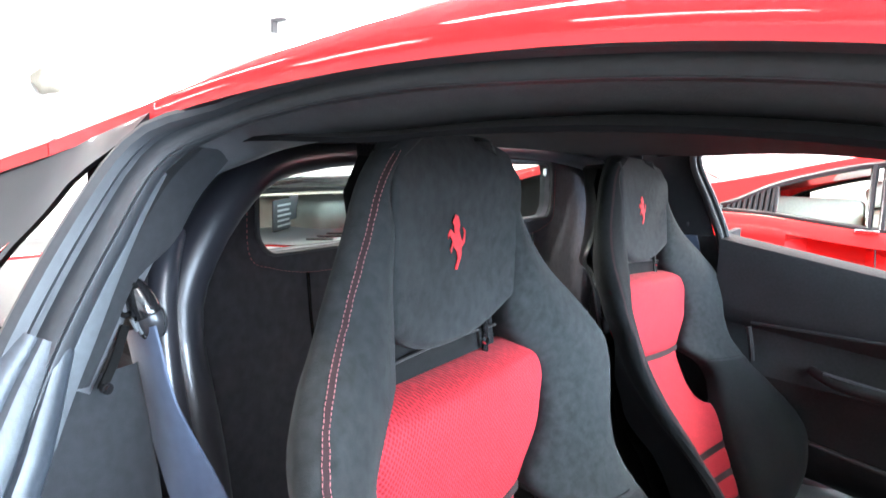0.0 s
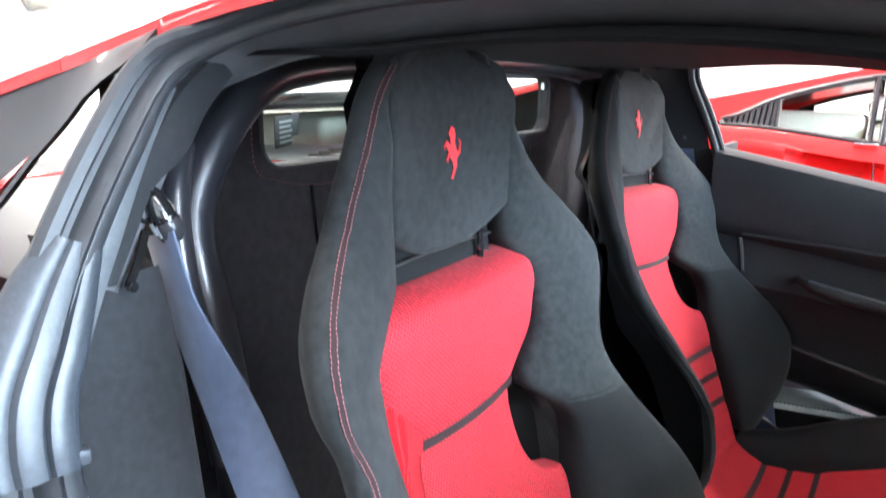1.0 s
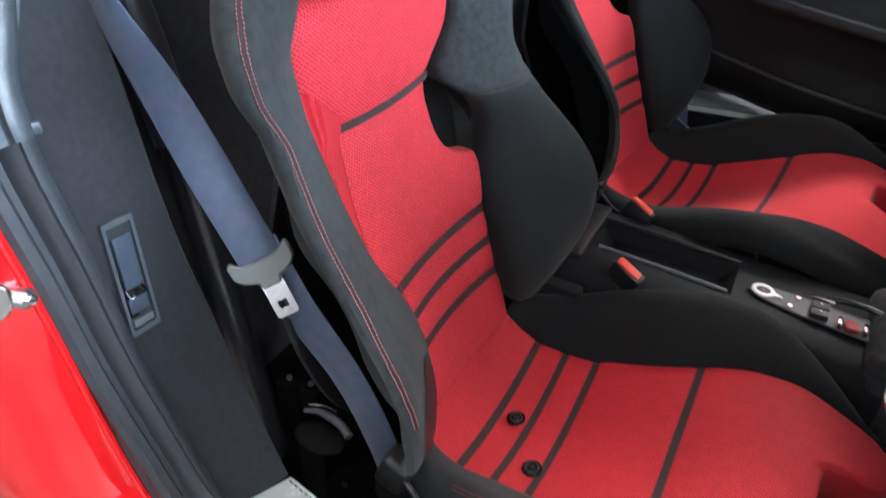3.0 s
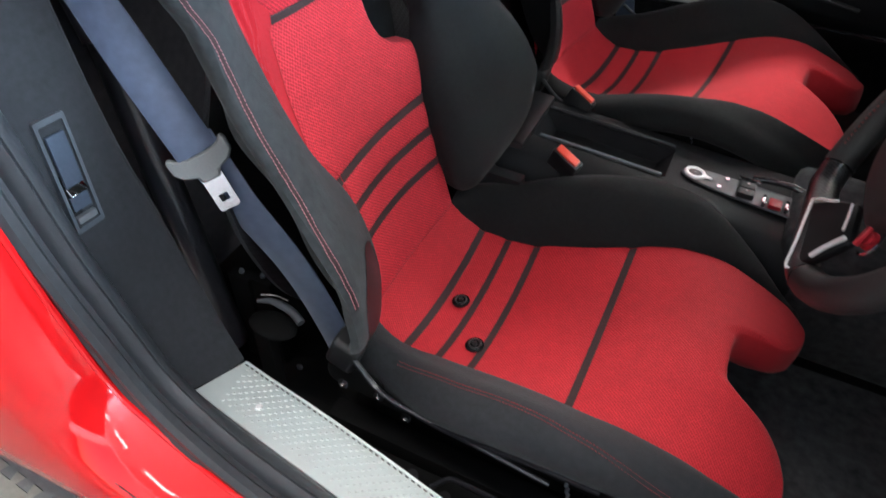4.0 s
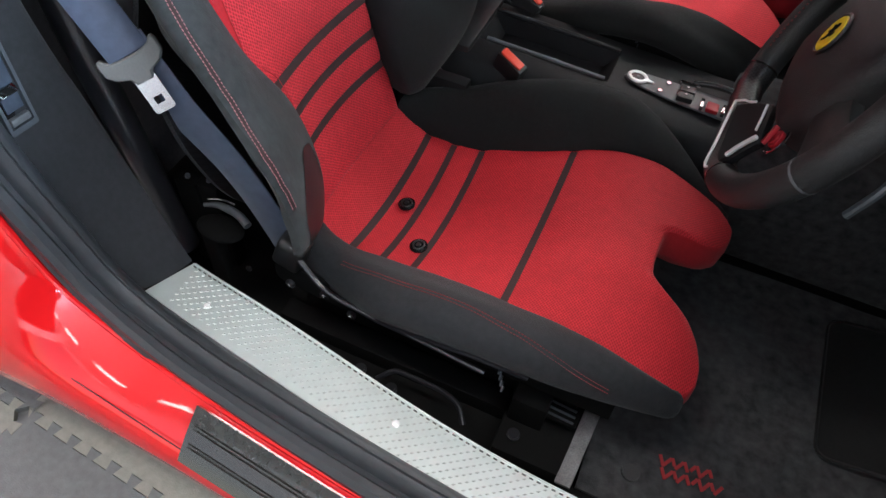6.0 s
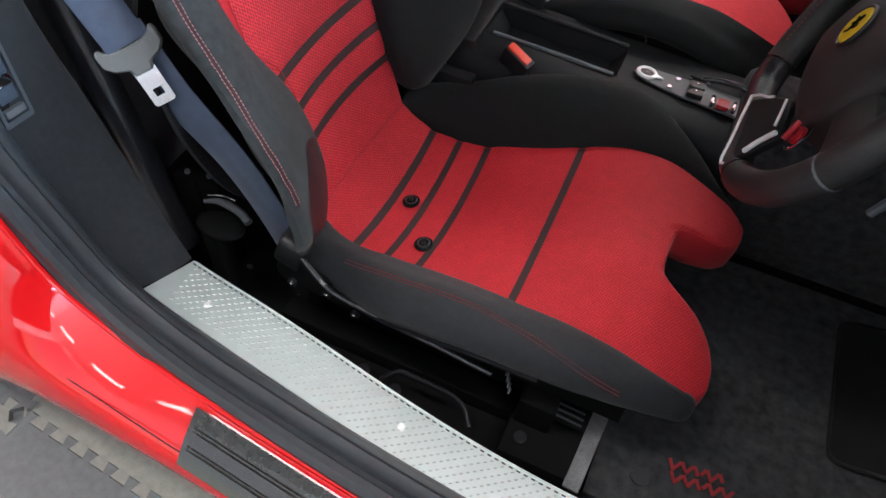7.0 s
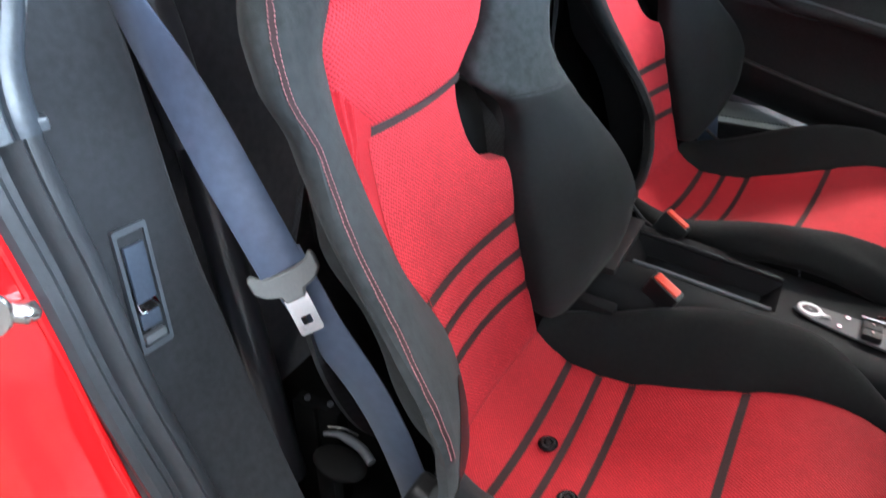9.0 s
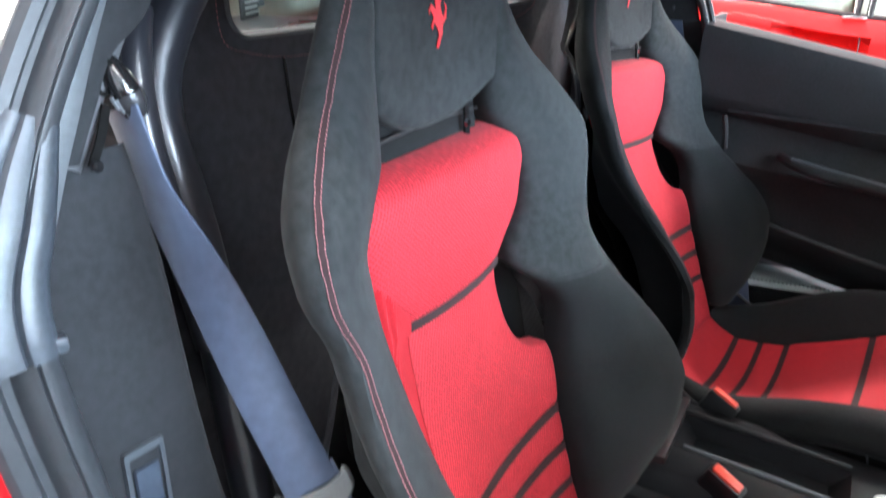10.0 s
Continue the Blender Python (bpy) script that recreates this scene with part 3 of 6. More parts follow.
part("panel_gap", tube(gap, 0.0008, 6), GLOSS_BLACK, CAR, "dark gap between the sill and the quarter panel")
part("jamb_lip", tube(JAMB, 0.0045, 8, 90), RED_PAINT, CAR, "rolled red edge beside the seal")
part("step_plate", step_plate(), STEP_GREY, CAR, "lacquered dark step plate with two grooves")

# roof buttress and dark quarter panel behind the pillar
for side in (-1, 1):
    rows = []
    for x in np.linspace(-0.255, -1.35, 24):
        z = rail_z(x) if x > -0.9 else 1.02 + (x + 0.9) * 0.28
        w = 0.632 + 0.10 * (-0.25 - x)
        rows.append([(x, side * w, z), (x, side * (w - 0.006), z + 0.004), (x, side * (w - 0.03), z + 0.007), (x, side * (w - 0.045), z + 0.006), (x, side * (w - 0.05), z - 0.002)])
    part("buttress", sheet(rows, 0.012, (0, 0, -1)), RED_PAINT, CAR, "glossy red rear buttress")
    rows = []
    low = curve((-1.35, 0.84), (-0.8, 0.88), (-0.5, 0.95), (-0.335, 1.053), (-0.286, 1.092), (-0.232, 1.128), (-0.187, 1.158), (-0.147, 1.175), (-0.112, 1.192), (-0.075, 1.206))
    for x in np.linspace(-0.112, -1.3, 42):
        z = (rail_z(x) if x > -0.9 else 1.02 + (x + 0.9) * 0.28) - 0.002
        w = 0.628 + 0.10 * max(0, -0.25 - x)
        rows.append([(x, side * (w + 0.02 * t), z + (min(low(x), z - 0.003) - z) * t) for t in np.linspace(0, 1, 6)])
    haunch = []
    for x in np.linspace(-0.285, -1.3, 30):
        w, z = 0.65 + 0.10 * max(0, -0.25 - x), low(x) + 0.004
        k = min(1.0, (-0.285 - x) / 0.12)
        haunch.append([(x, side * w, z), (x, side * (w + 0.02 * k), z - 0.012 * k), (x, side * (w + 0.07 * k), z - 0.035 * k), (x, side * (w + 0.17 * k), z - 0.09 * k), (x, side * (w + 0.23 * k), z - 0.20 * k)])
    part("haunch", sheet(haunch), RED_PAINT, CAR, "glossy red rear haunch")
    part("quarter_glass", sheet(rows, 0.006, (0, -side, 0)), SATIN_BLACK, CAR, "dark quarter panel behind the door")

# pillar trim beside the driver's seat
pillar_x = curve((1.012, -0.129), (0.9, -0.112), (0.765, -0.085), (0.644, -0.072), (0.56, -0.047), (0.47, 0.008), (0.404, 0.064))
pillar_out = curve((1.012, -0.702), (0.94, -0.730), (0.88, -0.742), (0.73, -0.738), (0.5, -0.734), (0.404, -0.730))
pillar_in = curve((1.012, -0.634), (0.957, -0.627), (0.90, -0.626), (0.847, -0.629), (0.77, -0.633), (0.6, -0.622), (0.5, -0.634), (0.404, -0.661))


def pillar_trim(sign):
    rows = []
    for z in np.linspace(1.012, 0.404, 40):
        x, a, b = pillar_x(z), pillar_out(z), pillar_in(z)
        slant = 0.036 * max(0.0, 1 - (z - 0.404) / 0.16)
        a -= 0.012 * max(0.0, 1 - (z - 0.404) / 0.12)
        row = [(x + 0.004 * math.sin(math.pi * t) - slant * (1 - t), sign * -(a + (b - a) * t), z) for t in np.linspace(0, 0.9, 8)]
        row += [(x - 0.002, sign * -(a + (b - a) * 0.97), z), (x - 0.008, sign * -b, z), (x - 0.05, sign * -(b + 0.004), z + 0.004), (x - 0.16, sign * -(b - 0.03), z + 0.01)]
        rows.append(row)
    return sheet(rows)


part("pillar_trim", pillar_trim(-1), SUEDE_TRIM, CAR, "dark grey suede pillar trim")
part("pillar_trim", sheet([[(0.055 - 0.19 * t, 0.712 - 0.03 * t + 0.01 * math.sin(3 * t), z) for t in np.linspace(0, 1, 8)] for z in np.linspace(1.022, 0.40, 12)]), SUEDE_TRIM, CAR, "dark grey suede pillar trim")


part("upper_pillar_trim", sheet([[(0.045 - 0.055 * u - (0.17 - 0.01 * u) * t, 0.708 - 0.004 * u - 0.05 * t, 1.02 + 0.195 * u) for t in np.linspace(0, 1, 8)] for u in np.linspace(0, 1, 12)]), HEADLINER, CAR, "dark upper pillar trim")

part("pillar_return", box(0.040, 0.056, 0.722, 1.0, 0.40, 1.02, 0.003), DOOR_SKIN, CAR, "dark return of the far pillar")

# door release set into the pillar trim
LATCH = part("door_release", placed(ring_plate(rounded(0.038, 0.138, 0.003), rounded(0.030, 0.124, 0.002), 0.007), axes((-0.0785, -0.707, 0.707), (0, 1, -0.09), (-0.11, 0.0, 1))), BEZEL, CAR, "grey bezel of the door release")
LM = axes((-0.0765, -0.707, 0.707), (0, 1, -0.09), (-0.11, 0.0, 1))
part("recess", placed(box(-0.0145, 0.0145, -0.058, 0.058, -0.004, -0.001, 0.0), LM), GLOSS_BLACK, LATCH, "black recess")
part("lever", placed(box(-0.0115, 0.0115, -0.012, 0.050, 0.0, 0.006, 0.002), LM), LEVER, LATCH, "blue-grey glossy release lever")
part("lever_tip", placed(box(-0.0115, 0.0115, -0.009, 0.009, -0.002, 0.002, 0.001), LM @ pose(0, -0.034, 0.002)), LEVER, LATCH)
part("lever_foot", placed(box(-0.0112, 0.0112, -0.006, 0.006, -0.002, 0.002, 0.001), LM @ pose(0, -0.018, 0.004, -38, 0, 0)), CHROME, LATCH, "bright lower edge of the lever")
part("foot", placed(box(-0.013, 0.013, -0.059, -0.050, -0.002, 0.006, 0.002), LM), GREY_PLASTIC, LATCH)

# striker on the painted jamb
STRIKER_AT = axes((-0.088, -0.846, 0.768), (-0.70, -0.64, 0.28), (0.1, 0.25, 1))
STRIKER = part("door_striker", placed(plate(rounded(0.056, 0.046, 0.018), 0.006, 0.002), STRIKER_AT), STEEL, CAR, "bright metal door striker")
part("loop", placed(tube([(-0.046, 0, 0.012), (-0.044, 0, 0.012), (-0.03, 0, 0.013), (0.0, 0, 0.014), (0.05, 0, 0.014)], lambda q: 0.004 + 0.007 * min(1, 14 * q), 12, 30), STRIKER_AT), STEEL, STRIKER, "bright striker bar")
part("warning_sticker", placed(plate(rounded(0.012, 0.018, 0.002), 0.0008), axes((-0.098, -0.822, 0.83), (0.3, -0.95, 0), (0, 0, 1))), BADGE_YELLOW, CAR, "small yellow sticker on the red jamb")

# sill plates
sill_in = curve((0.03, -0.658), (0.074, -0.666), (0.217, -0.688), (0.314, -0.705), (0.406, -0.722), (0.49, -0.735), (0.569, -0.744), (0.70, -0.752), (1.1, -0.757))
sill_out = curve((0.02, -0.730), (0.054, -0.737), (0.177, -0.758), (0.272, -0.773), (0.361, -0.787), (0.444, -0.800), (0.515, -0.809), (0.7, -0.824), (1.1, -0.832))


def sill_plate(sign):
    wider = 0.085 if sign > 0 else 0.0
    rows = []
    for k in np.linspace(0, 1, 60):
        xa, xb = 0.066 + k * 1.0, 0.036 + k * 1.03
        a, b = sill_in(xa), sill_out(xb) - wider * 0.5
        rows.append([(xa, -sign * (a + 0.002) + wider, 0.394), (xa, -sign * a + wider, 0.4025)] + [(xa + (xb - xa) * t, -sign * (a - 0.002 + (b - a + 0.002) * t) + wider, 0.403) for t in np.linspace(0.02, 1, 6)])
    ob = part("sill_plate", sheet(rows, 0.003, (0, 0, -1)), ALUMINIUM if sign < 0 else DULL_METAL, CAR, "brushed aluminium tread plate on the sill")
    edge = [(x, -sign * (sill_in(x) - 0.0005) + wider, 0.4035) for x in np.linspace(0.07, 1.06, 60)]
    part("rolled_edge", tube(edge, 0.0011, 6), LUG_GREY, ob, "bright rolled inner edge")
    beads = [(x, y + sign * 0.0046, 0.4044) for x, y, z in edge]
    part("beading", dashes(beads, [(0, 0, 1)] * 60, 0.0050, 0.0045, 0.0014), GLOSS_BLACK, ob)
    bm = bmesh.new()
    pitch = 0.0108
    k = 0
    x = 0.078
    while x < 0.95:
        a, b = sill_in(x) - 0.009, sill_out(x - 0.02) + 0.005
        n = int((a - b) / pitch)
        for j in range(n + 1):
            y = a - j * pitch - (pitch / 2 if k % 2 else 0)
            if y < b:
                continue
            turn = 0.5
            c, q = math.cos(turn), math.sin(turn)
            ring = [bm.verts.new((x + c * u - q * v, -sign * (y + q * u + c * v) + wider, 0.4029)) for u, v in ((0.0032, 0), (0, 0.0015), (-0.0032, 0), (0, -0.0015))]
            tip = [bm.verts.new((x + c * u, -sign * (y + q * u) + wider, 0.4040)) for u in (0.0014, -0.0014)]
            for f in ((ring[0], ring[1], tip[0]), (ring[1], tip[1], tip[0]), (ring[1], ring[2], tip[1]), (ring[2], ring[3], tip[1]), (ring[3], tip[0], tip[1]), (ring[3], ring[0], tip[0])):
                bm.faces.new(f)
        x += pitch * 0.62
        k += 1
    tagged(part("tread_relief", bm, LUG_GREY, ob), kind="stuff")
    if sign < 0:
        for x, y in ((0.127, -0.717), (0.433, -0.760), (0.74, -0.79)):
            part("rivet", placed(disc(0.0048, 0.003, 16, 0.001), Matrix.Translation((x, y, 0.4048))), WHITE_WALL, ob, "white rivet")


def inner_sill(sign):
    rows = []
    for x in np.linspace(0.0, 1.1, 30):
        y = sill_in(x)
        f = 0.085 if sign > 0 else 0.0
        rows.append([(x, -sign * (y - 0.004) + f, 0.394), (x, -sign * (y + 0.006) + f, 0.385), (x, -sign * (y + 0.012) + f, 0.30), (x, -sign * (y + 0.02) + f, 0.19)])
    return sheet(rows)


for sign in (-1, 1):
    sill_plate(sign)
    part("inner_sill", inner_sill(sign), GLOSS_BLACK, CAR, "black inner sill wall")
    far = 0.085 if sign > 0 else 0.0
    rows = [[(x, -sign * sill_out(x) + far, 0.400), (x, -sign * (sill_out(x) - 0.05 - far * 1.3) + far, 0.404 if far else 0.392)] for x in np.linspace(-0.05, 1.1, 20)]
    part("sill_ledge", sheet(rows), RUBBER, CAR, "black rubber sill edge")

for wx in (-1.15, 1.50):
    for wy in (-0.80, 0.80):
        wheel = part("wheel", placed(disc(0.335, 0.26, 36, 0.03), pose(wx, wy, GROUND + 0.335, 90, 0, 0)), TYRE, CAR, "black tyre")
        part("rim", placed(disc(0.24, 0.27, 30, 0.01), pose(wx, wy, GROUND + 0.335, 90, 0, 0)), DARK_PLASTIC, wheel, "dark wheel rim")
part("dashboard", box(0.98, 1.58, -0.70, 0.70, 0.70, 0.90, 0.06, 4), DARK_PLASTIC, CAR, "black dashboard")


def arch(x, wx, floor):
    """Lower edge of the body side, raised over the wheel at wx."""
    r = 0.375
    return max(floor, GROUND + 0.335 + math.sqrt(r * r - (x - wx) ** 2)) if abs(x - wx) < r else floor


# bonnet, wings and nose in one skin, then the rear wings round the engine bay
bonnet_z = curve((1.16, 0.885), (1.5, 0.86), (1.9, 0.77), (2.2, 0.66), (2.42, 0.54), (2.5, 0.46))
nose_w = curve((1.16, 0.93), (1.5, 0.97), (1.9, 0.95), (2.2, 0.86), (2.42, 0.66), (2.5, 0.52))
rows = []
for x in np.linspace(1.165, 2.5, 60):
    z, w, low = bonnet_z(x), nose_w(x), arch(x, 1.50, 0.26)
    low = min(low, z - 0.06)
    half = [(w - 0.03, low), (w, low + (z - low) * 0.35), (w - 0.005, low + (z - low) * 0.72), (w - 0.05, z - 0.015), (w - 0.14, z + 0.012), (w * 0.62, z - 0.005), (w * 0.3, z + 0.008), (0, z + 0.012)]
    rows.append([(x, -y, h) for y, h in half] + [(x, y, h) for y, h in reversed(half[:-1])])
part("front_body", sheet(rows, 0.012, (0, 0, -1)), RED_PAINT, CAR, "glossy red bonnet and front wings")
for side in (-1, 1):
    rows = []
    for x in np.linspace(-0.60, -1.85, 50):
        tail = max(0, (-1.2 - x) / 0.65)
        low = arch(x, -1.15, 0.26)
        w = 0.965 - 0.10 * tail ** 2
        top = 0.90 - 0.05 * tail
        low = min(low, top - 0.08)
        rows.append([(x, side * (w - 0.03), low), (x, side * w, low + (top - low) * 0.4), (x, side * (w - 0.012), low + (top - low) * 0.75), (x, side * (w - 0.06), top), (x, side * (w - 0.16), top + 0.02), (x, side * (w - 0.27), top + 0.012)])
    part("rear_wing", sheet(rows, 0.012, (0, -side, 0)), RED_PAINT, CAR, "glossy red rear wing over the wheel")
    part("windscreen_pillar", tube([(0.70, side * 0.60, 1.150), (1.0, side * 0.66, 1.05), (1.35, side * 0.74, 0.93), (1.55, side * 0.78, 0.87)], 0.022, 10, 20), RED_PAINT, CAR, "red windscreen pillar")
part("tail_panel", box(-1.88, -1.84, -0.84, 0.84, 0.36, 0.86, 0.015), RED_PAINT, CAR, "red tail panel")
WINDSCREEN = part("windscreen", sheet([[(0.72 + 0.86 * u + 0.05 * u * (1 - v * v), v * (0.58 + 0.17 * u), 1.165 - 0.30 * u + 0.03 * (1 - v * v)) for v in np.linspace(-1, 1, 15)] for u in np.linspace(0, 1, 12)], 0.004, (0, 0, -1)), PANE, CAR, "clear curved windscreen")
WINDSCREEN.visible_shadow = False
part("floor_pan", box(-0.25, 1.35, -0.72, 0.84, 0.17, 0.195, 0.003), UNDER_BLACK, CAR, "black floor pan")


# rear bulkhead with its window; the cabin reaches further to the passenger side
FAR_SHIFT = 0.16


def bulkhead():
    hole = rounded(0.82, 0.112, 0.03, 8, 0, 1.122)
    rim = rounded(1.36, 0.97, 0.05, 8, FAR_SHIFT / 2, 0.688)
    bm = bmesh.new()
    rows = [[(x, p, q) for p, q in o] for o, x in ((rim, -0.262), (rim, -0.242), (hole, -0.238), (hole, -0.262))]
    grid(bm, rows, close_u=True, close_v=True)
    return bm


part("bulkhead", bulkhead(), BULKHEAD_CLOTH, CAR, "black suede rear bulkhead panel", smooth=False)
REAR_PANE = part("rear_window", placed(plate(rounded(0.84, 0.13, 0.03, 6, 0, 1.122), 0.003), Matrix(((0, 0, 1, -0.252), (1, 0, 0, 0), (0, 1, 0, 0), (0, 0, 0, 1)))), PANE, CAR, "clear rear window pane")
REAR_PANE.visible_shadow = False
part("window_rim", tube([(-0.235, y, z) for y, z in rounded(0.826, 0.118, 0.032, 8, 0, 1.122)] + [(-0.235, 0.413, 1.15)], 0.003, 6, caps=False), GREY_PLASTIC, CAR)
for side in (-1, 1):
    line = spline([(-0.234, side * 0.427, 1.16), (-0.234, side * 0.429, 1.09), (-0.234, side * 0.421, 1.058), (-0.234, side * 0.39, 1.047), (-0.234, side * 0.1, 1.046)], 40)
    part("bulkhead_stitching", dashes(line, [(1, 0, 0)] * 40, 0.0035, 0.003, 0.0006), RED_THREAD, CAR, "red stitching on the bulkhead")
    part("panel_seam", tube([(-0.236, side * 0.33, 1.035), (-0.236, side * 0.325, 0.98), (-0.238, side * 0.31, 0.90)], 0.0022, 6), GLOSS_BLACK, CAR)
for side, off in ((-1, 0.0), (1, FAR_SHIFT)):
    part("bulkhead_piping", tube([(x, side * y + off, z) for x, y, z in ((-0.232, 0.30, 1.186), (-0.232, 0.42, 1.178), (-0.231, 0.463, 1.150), (-0.230, 0.495, 1.110), (-0.229, 0.522, 1.063), (-0.229, 0.530, 1.02), (-0.229, 0.526, 0.965), (-0.229, 0.515, 0.90), (-0.229, 0.50, 0.70))], 0.0032, 8, 50), DARK_PLASTIC, CAR, "black piping round the bulkhead panel")
for sy in (-0.378, 0.378):
    part("window_clip", placed(disc(0.004, 0.014, 10, 0.001), axes((-0.236, sy, 1.158), (0, 1, 0), (1, 0, 0))), CHROME, CAR)

for side, off in ((-1, 0.0), (1, FAR_SHIFT)):
    part("side_lining", sheet([[(-0.25 + 0.12 * t, side * (0.595 + 0.03 * t) + off, z) for t in np.linspace(0, 1, 5)] for z in np.linspace(0.19, 1.17, 8)], 0.006, (0, side, 0)), HEADLINER, CAR, "black lining beside the bulkhead")

# roll hoop behind the seats
HOOP = [(-0.07, -0.56, 0.25), (-0.115, -0.562, 0.60), (-0.163, -0.555, 0.91), (-0.183, -0.556, 0.985), (-0.198, -0.546, 1.04), (-0.2, -0.528, 1.078), (-0.2, -0.490, 1.128), (-0.2, -0.440, 1.165), (-0.2, -0.36, 1.180), (-0.19, -0.26, 1.187), (-0.178, 0.08, 1.200)]
for side, off in ((-1, 0.0), (1, FAR_SHIFT)):
    part("hoop_fairing", tube([(x, side * y + off, z) for x, y, z in ((-0.20, 0.552, 1.105), (-0.186, 0.570, 1.077), (-0.178, 0.580, 1.046), (-0.168, 0.586, 1.005), (-0.15, 0.588, 0.93), (-0.12, 0.588, 0.80))], 0.014, 12, 40), HOOP_BLACK, CAR, "satin black moulding beside the roll hoop")
part("roll_hoop", tube(HOOP + [(x, FAR_SHIFT - y, z) for x, y, z in HOOP[-2::-1]], lambda q: 0.015 + 0.008 * min(1.0, (abs(q - 0.5) / 0.19) ** 3), 16, 110), HOOP_BLACK, CAR, "satin black roll hoop tube")

# engine bay seen through the rear window
part("engine_deck", box(-1.5, -0.27, -0.55, 0.6, 0.86, 0.90, 0.01), DARK_PLASTIC, CAR, "dark engine bay deck")
part("lid_frame", tube([(-0.85, -0.20, 1.052), (-0.86, 0, 1.06), (-0.85, 0.50, 1.045)], 0.016, 8, 16), RED_PAINT, CAR, "red engine lid crossbar")
part("lid_frame", tube([(-0.50, -0.30, 1.120), (-0.53, 0, 1.128), (-0.50, 0.50, 1.115)], 0.012, 8, 16), SATIN_BLACK, CAR, "black engine lid crossbar")
part("lid_panel", placed(box(-0.25, 0.25, -0.20, 0.50, -0.006, 0.006, 0.004), pose(-0.62, 0, 1.118, 0, -6, 0)), GLOSS_BLACK, CAR, "dark glazed engine lid")
part("air_box", box(-0.95, -0.62, 0.12, 0.50, 0.895, 1.085, 0.03, 4), CREAM, CAR, "pale intake air box")
for k in range(2):
    part("air_slot", placed(box(-0.03, 0.03, -0.012, 0.012, -0.002, 0.002, 0.001), axes((-0.618, 0.22 + 0.07 * k, 1.01), (0, 0.4, 1), (0, 1, -0.4))), GLOSS_BLACK, CAR)
ENGINE_COVER = part("engine_cover", box(-0.75, -0.40, -0.32, 0.30, 0.895, 1.028, 0.018, 3), WHITE_WALL, CAR, "pale glossy engine cover")
for k in range(3):
    part("cover_slot", placed(plate(rounded(0.05, 0.016, 0.007), 0.003, 0.0), pose(-0.50 - 0.02 * k, -0.02 + 0.05 * k, 1.0275, 0, 0, 50)), GLOSS_BLACK, ENGINE_COVER)
part("cover_stripe", placed(plate(rounded(0.16, 0.012, 0.004), 0.002, 0.0), pose(-0.52, -0.16, 1.0285, 0, 0, 30)), RED_PAINT, ENGINE_COVER, "red stripe on the engine cover")
part("label_plate", placed(plate(rounded(0.055, 0.05, 0.003), 0.003), axes((-0.69, 0.105, 1.072), (-0.5, 1, 0), (0, 0, 1))), GREY_PLASTIC, CAR, "grey label plate in the engine bay")
PLATE = part("label_plate", placed(plate(rounded(0.10, 0.062, 0.004), 0.003), axes((-0.65, 0.03, 1.062), (-0.5, 1, 0), (0, 0, 1))), GREY_PLASTIC, CAR, "grey label plate in the engine bay")
for k in range(5):
    part("label_bar", placed(box(-0.04, 0.04 - 0.01 * (k % 2), -0.002, 0.002, 0.003, 0.0036, 0.0), axes((-0.647, 0.033, 1.082 - 0.01 * k), (-0.5, 1, 0), (0, 0, 1))), WHITE_WALL, PLATE)

# driver's door, swung out on its hinges ahead of the opening
# stays out of view; added to keep front daylight off the lower doorway
DOOR_AT = Matrix.Translation((1.13, -0.90, 0.0)) @ Matrix.Rotation(radians(57), 4, "Z")
OPEN_DOOR = part("driver_door", placed(box(-1.10, 0.0, -0.10, 0.0, 0.34, 0.93, 0.03, 3), DOOR_AT), RED_PAINT, CAR, "red driver's door standing open")
part("door_card", placed(box(-1.06, -0.04, 0.003, 0.035, 0.38, 0.91, 0.012, 3), DOOR_AT), DOOR_SKIN, OPEN_DOOR, "dark inner panel of the open door")
part("door_armrest", placed(box(-0.85, -0.30, 0.035, 0.085, 0.60, 0.66, 0.02, 3), DOOR_AT), LEATHER, OPEN_DOOR, "black leather armrest")

# passenger door
door_top = curve((0.06, 1.022), (0.383, 0.965), (0.7, 0.905), (1.1, 0.82))


